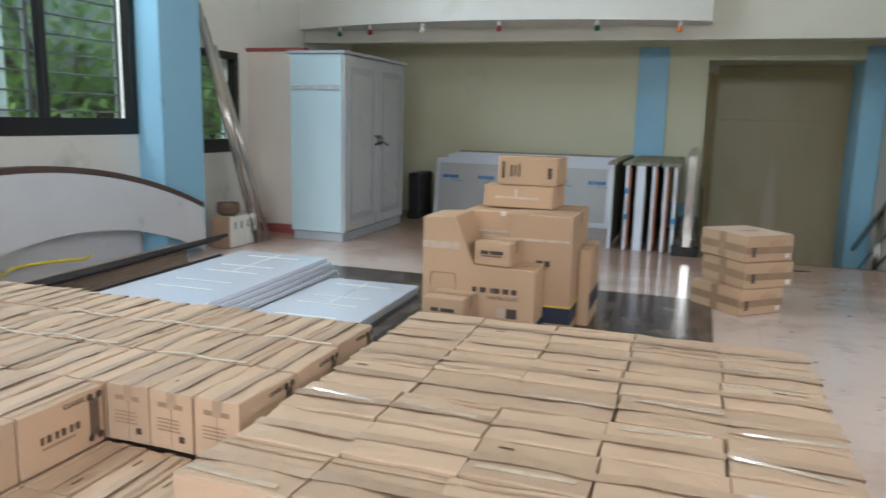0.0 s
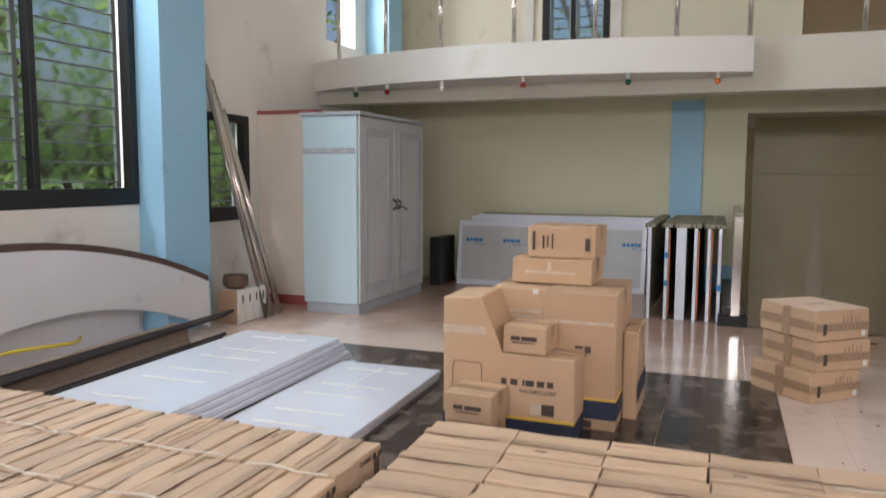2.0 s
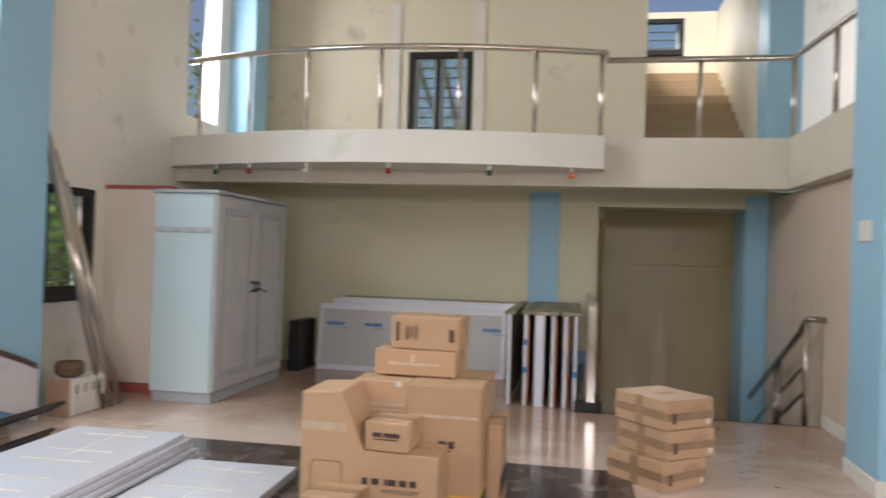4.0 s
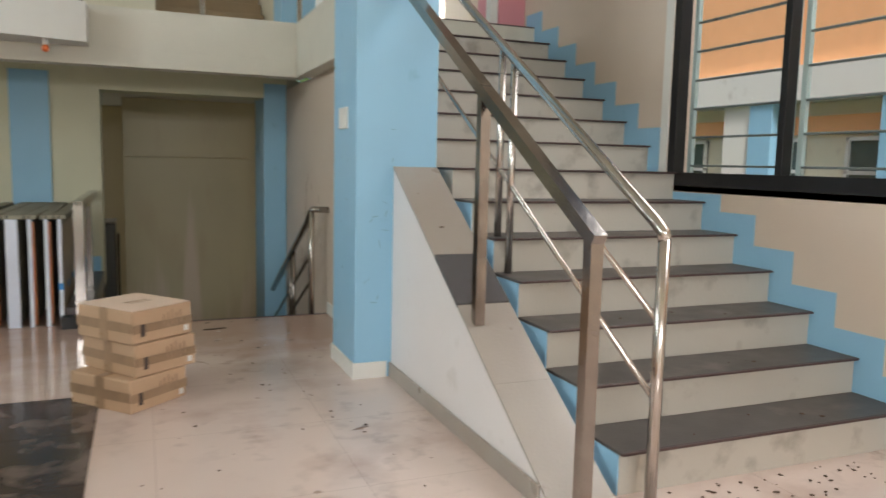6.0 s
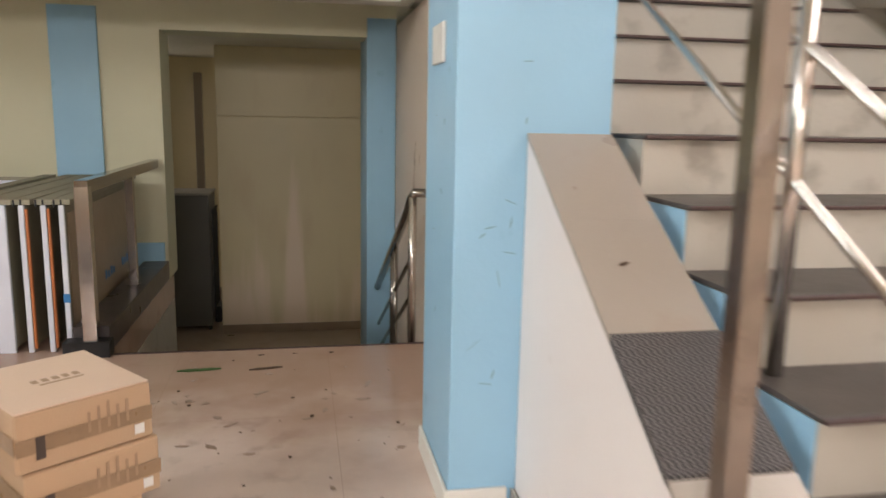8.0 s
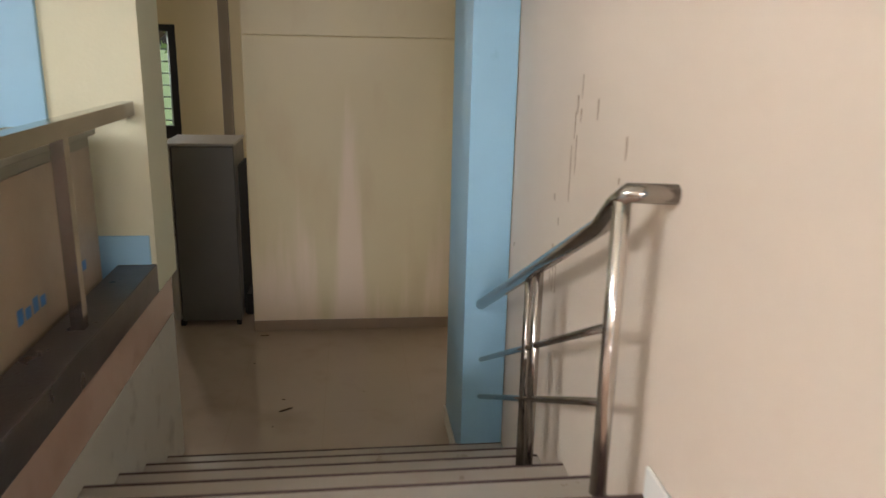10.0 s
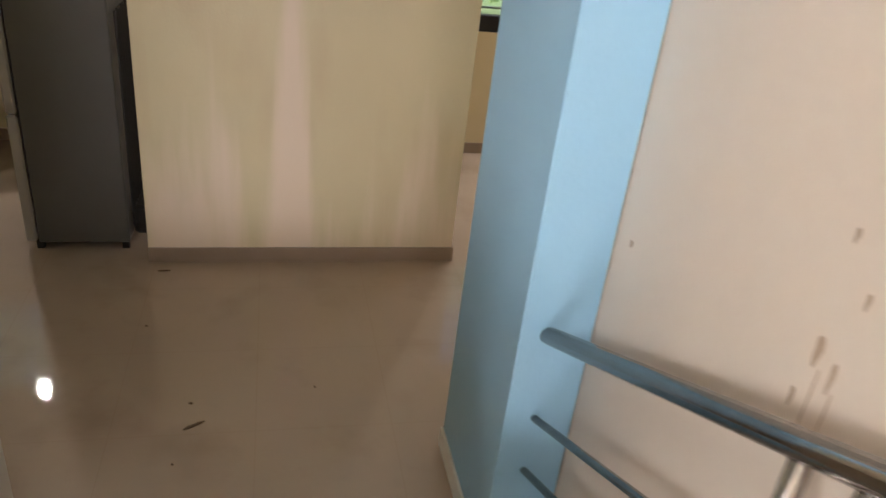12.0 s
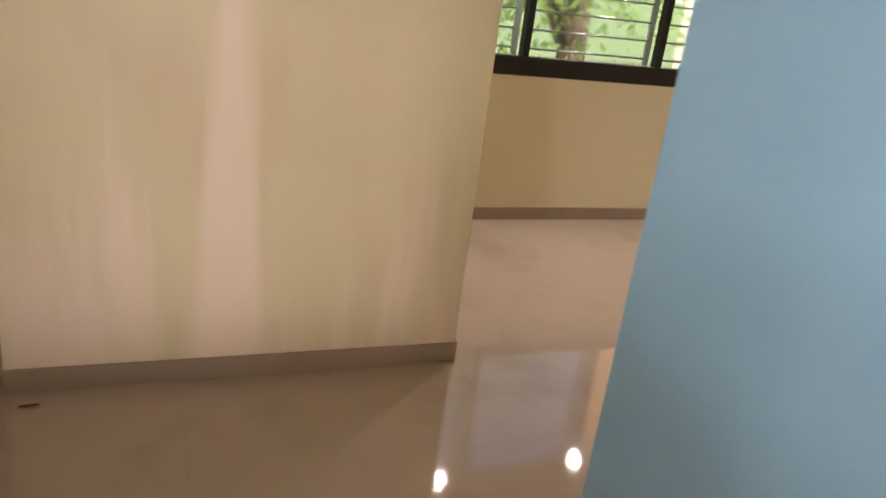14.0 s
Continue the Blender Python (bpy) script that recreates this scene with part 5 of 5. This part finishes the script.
for x, y, h, s, sd in ((-7.6, 3.0, 6.0, 2.2, 1), (-8.0, 5.6, 6.5, 2.3, 2), (-7.6, 8.3, 6.0, 2.2, 3), (-10.5, 4.5, 8.0, 3.0, 4), (-10.8, 8.5, 8.0, 3.0, 5), (-8.0, 0.5, 6.0, 2.2, 6),
                       (3.2, 17.6, 5.0, 2.2, 7), (6.2, 17.8, 5.0, 2.2, 8), (-1.6, 17.2, 8.5, 2.4, 9), (1.0, 19.0, 6.0, 2.5, 10), (-8.0, 11.5, 7, 2.5, 11)):
    tree(x, y, h, s, sd, 3600 if sd < 7 else 5200)

GLASSD = mat("dark_window_glass", (0.1, 0.13, 0.12), 0.1, vary=0.3)
hb = empty("neighbour_building", pose(0, 0, 0), "orange and cream building with blue columns outside the stair window", "building")
hb["kind"] = "structure"
part("wall", span(11.0, 12.3, -4, 22, -1.5, 2.42), CREAM, hb)
part("wall_upper", span(10.7, 12.3, -4, 22, 2.99, 7.5), ORANGE, hb, "orange upper wall")
part("slab", span(10.5, 12.3, -4, 22, 2.43, 2.98), WHITEW, hb, "pale floor slab")
part("wall_lower", span(10.94, 10.998, -4, 22, 1.9, 2.2), ORANGE, hb, "orange painted band")
for y in (4.0, 8.35, 10.85, 15.3):
    part("column", span(10.55, 10.85, y, y + 0.5, -1.5, 2.42), BLUE, hb)
part("pier", span(10.6, 10.9, 11.36, 12.0, -1.5, 2.42), WHITEW, hb, "pale grey pier")
for i in range(9):
    wn_ = part("window", span(10.97, 10.998, -1 + 2.3 * i, 0.5 + 2.3 * i, 0.75, 1.85), GLASSD, hb)
    for zz in (0.75, 1.27, 1.79):
        part("bar", span(10.92, 10.968, -1 + 2.3 * i, 0.5 + 2.3 * i, zz, zz + 0.06), WHITEP, wn_)
    for yy in (-1, -0.28, 0.44):
        part("bar", span(10.92, 10.968, yy + 2.3 * i, yy + 0.06 + 2.3 * i, 0.75, 1.85), WHITEP, wn_)
for i in range(3):
    part("railing", tube([(10.4, -4, 0.5 + 0.28 * i), (10.4, 22, 0.5 + 0.28 * i)], 0.03, 6), WHITEP, hb)
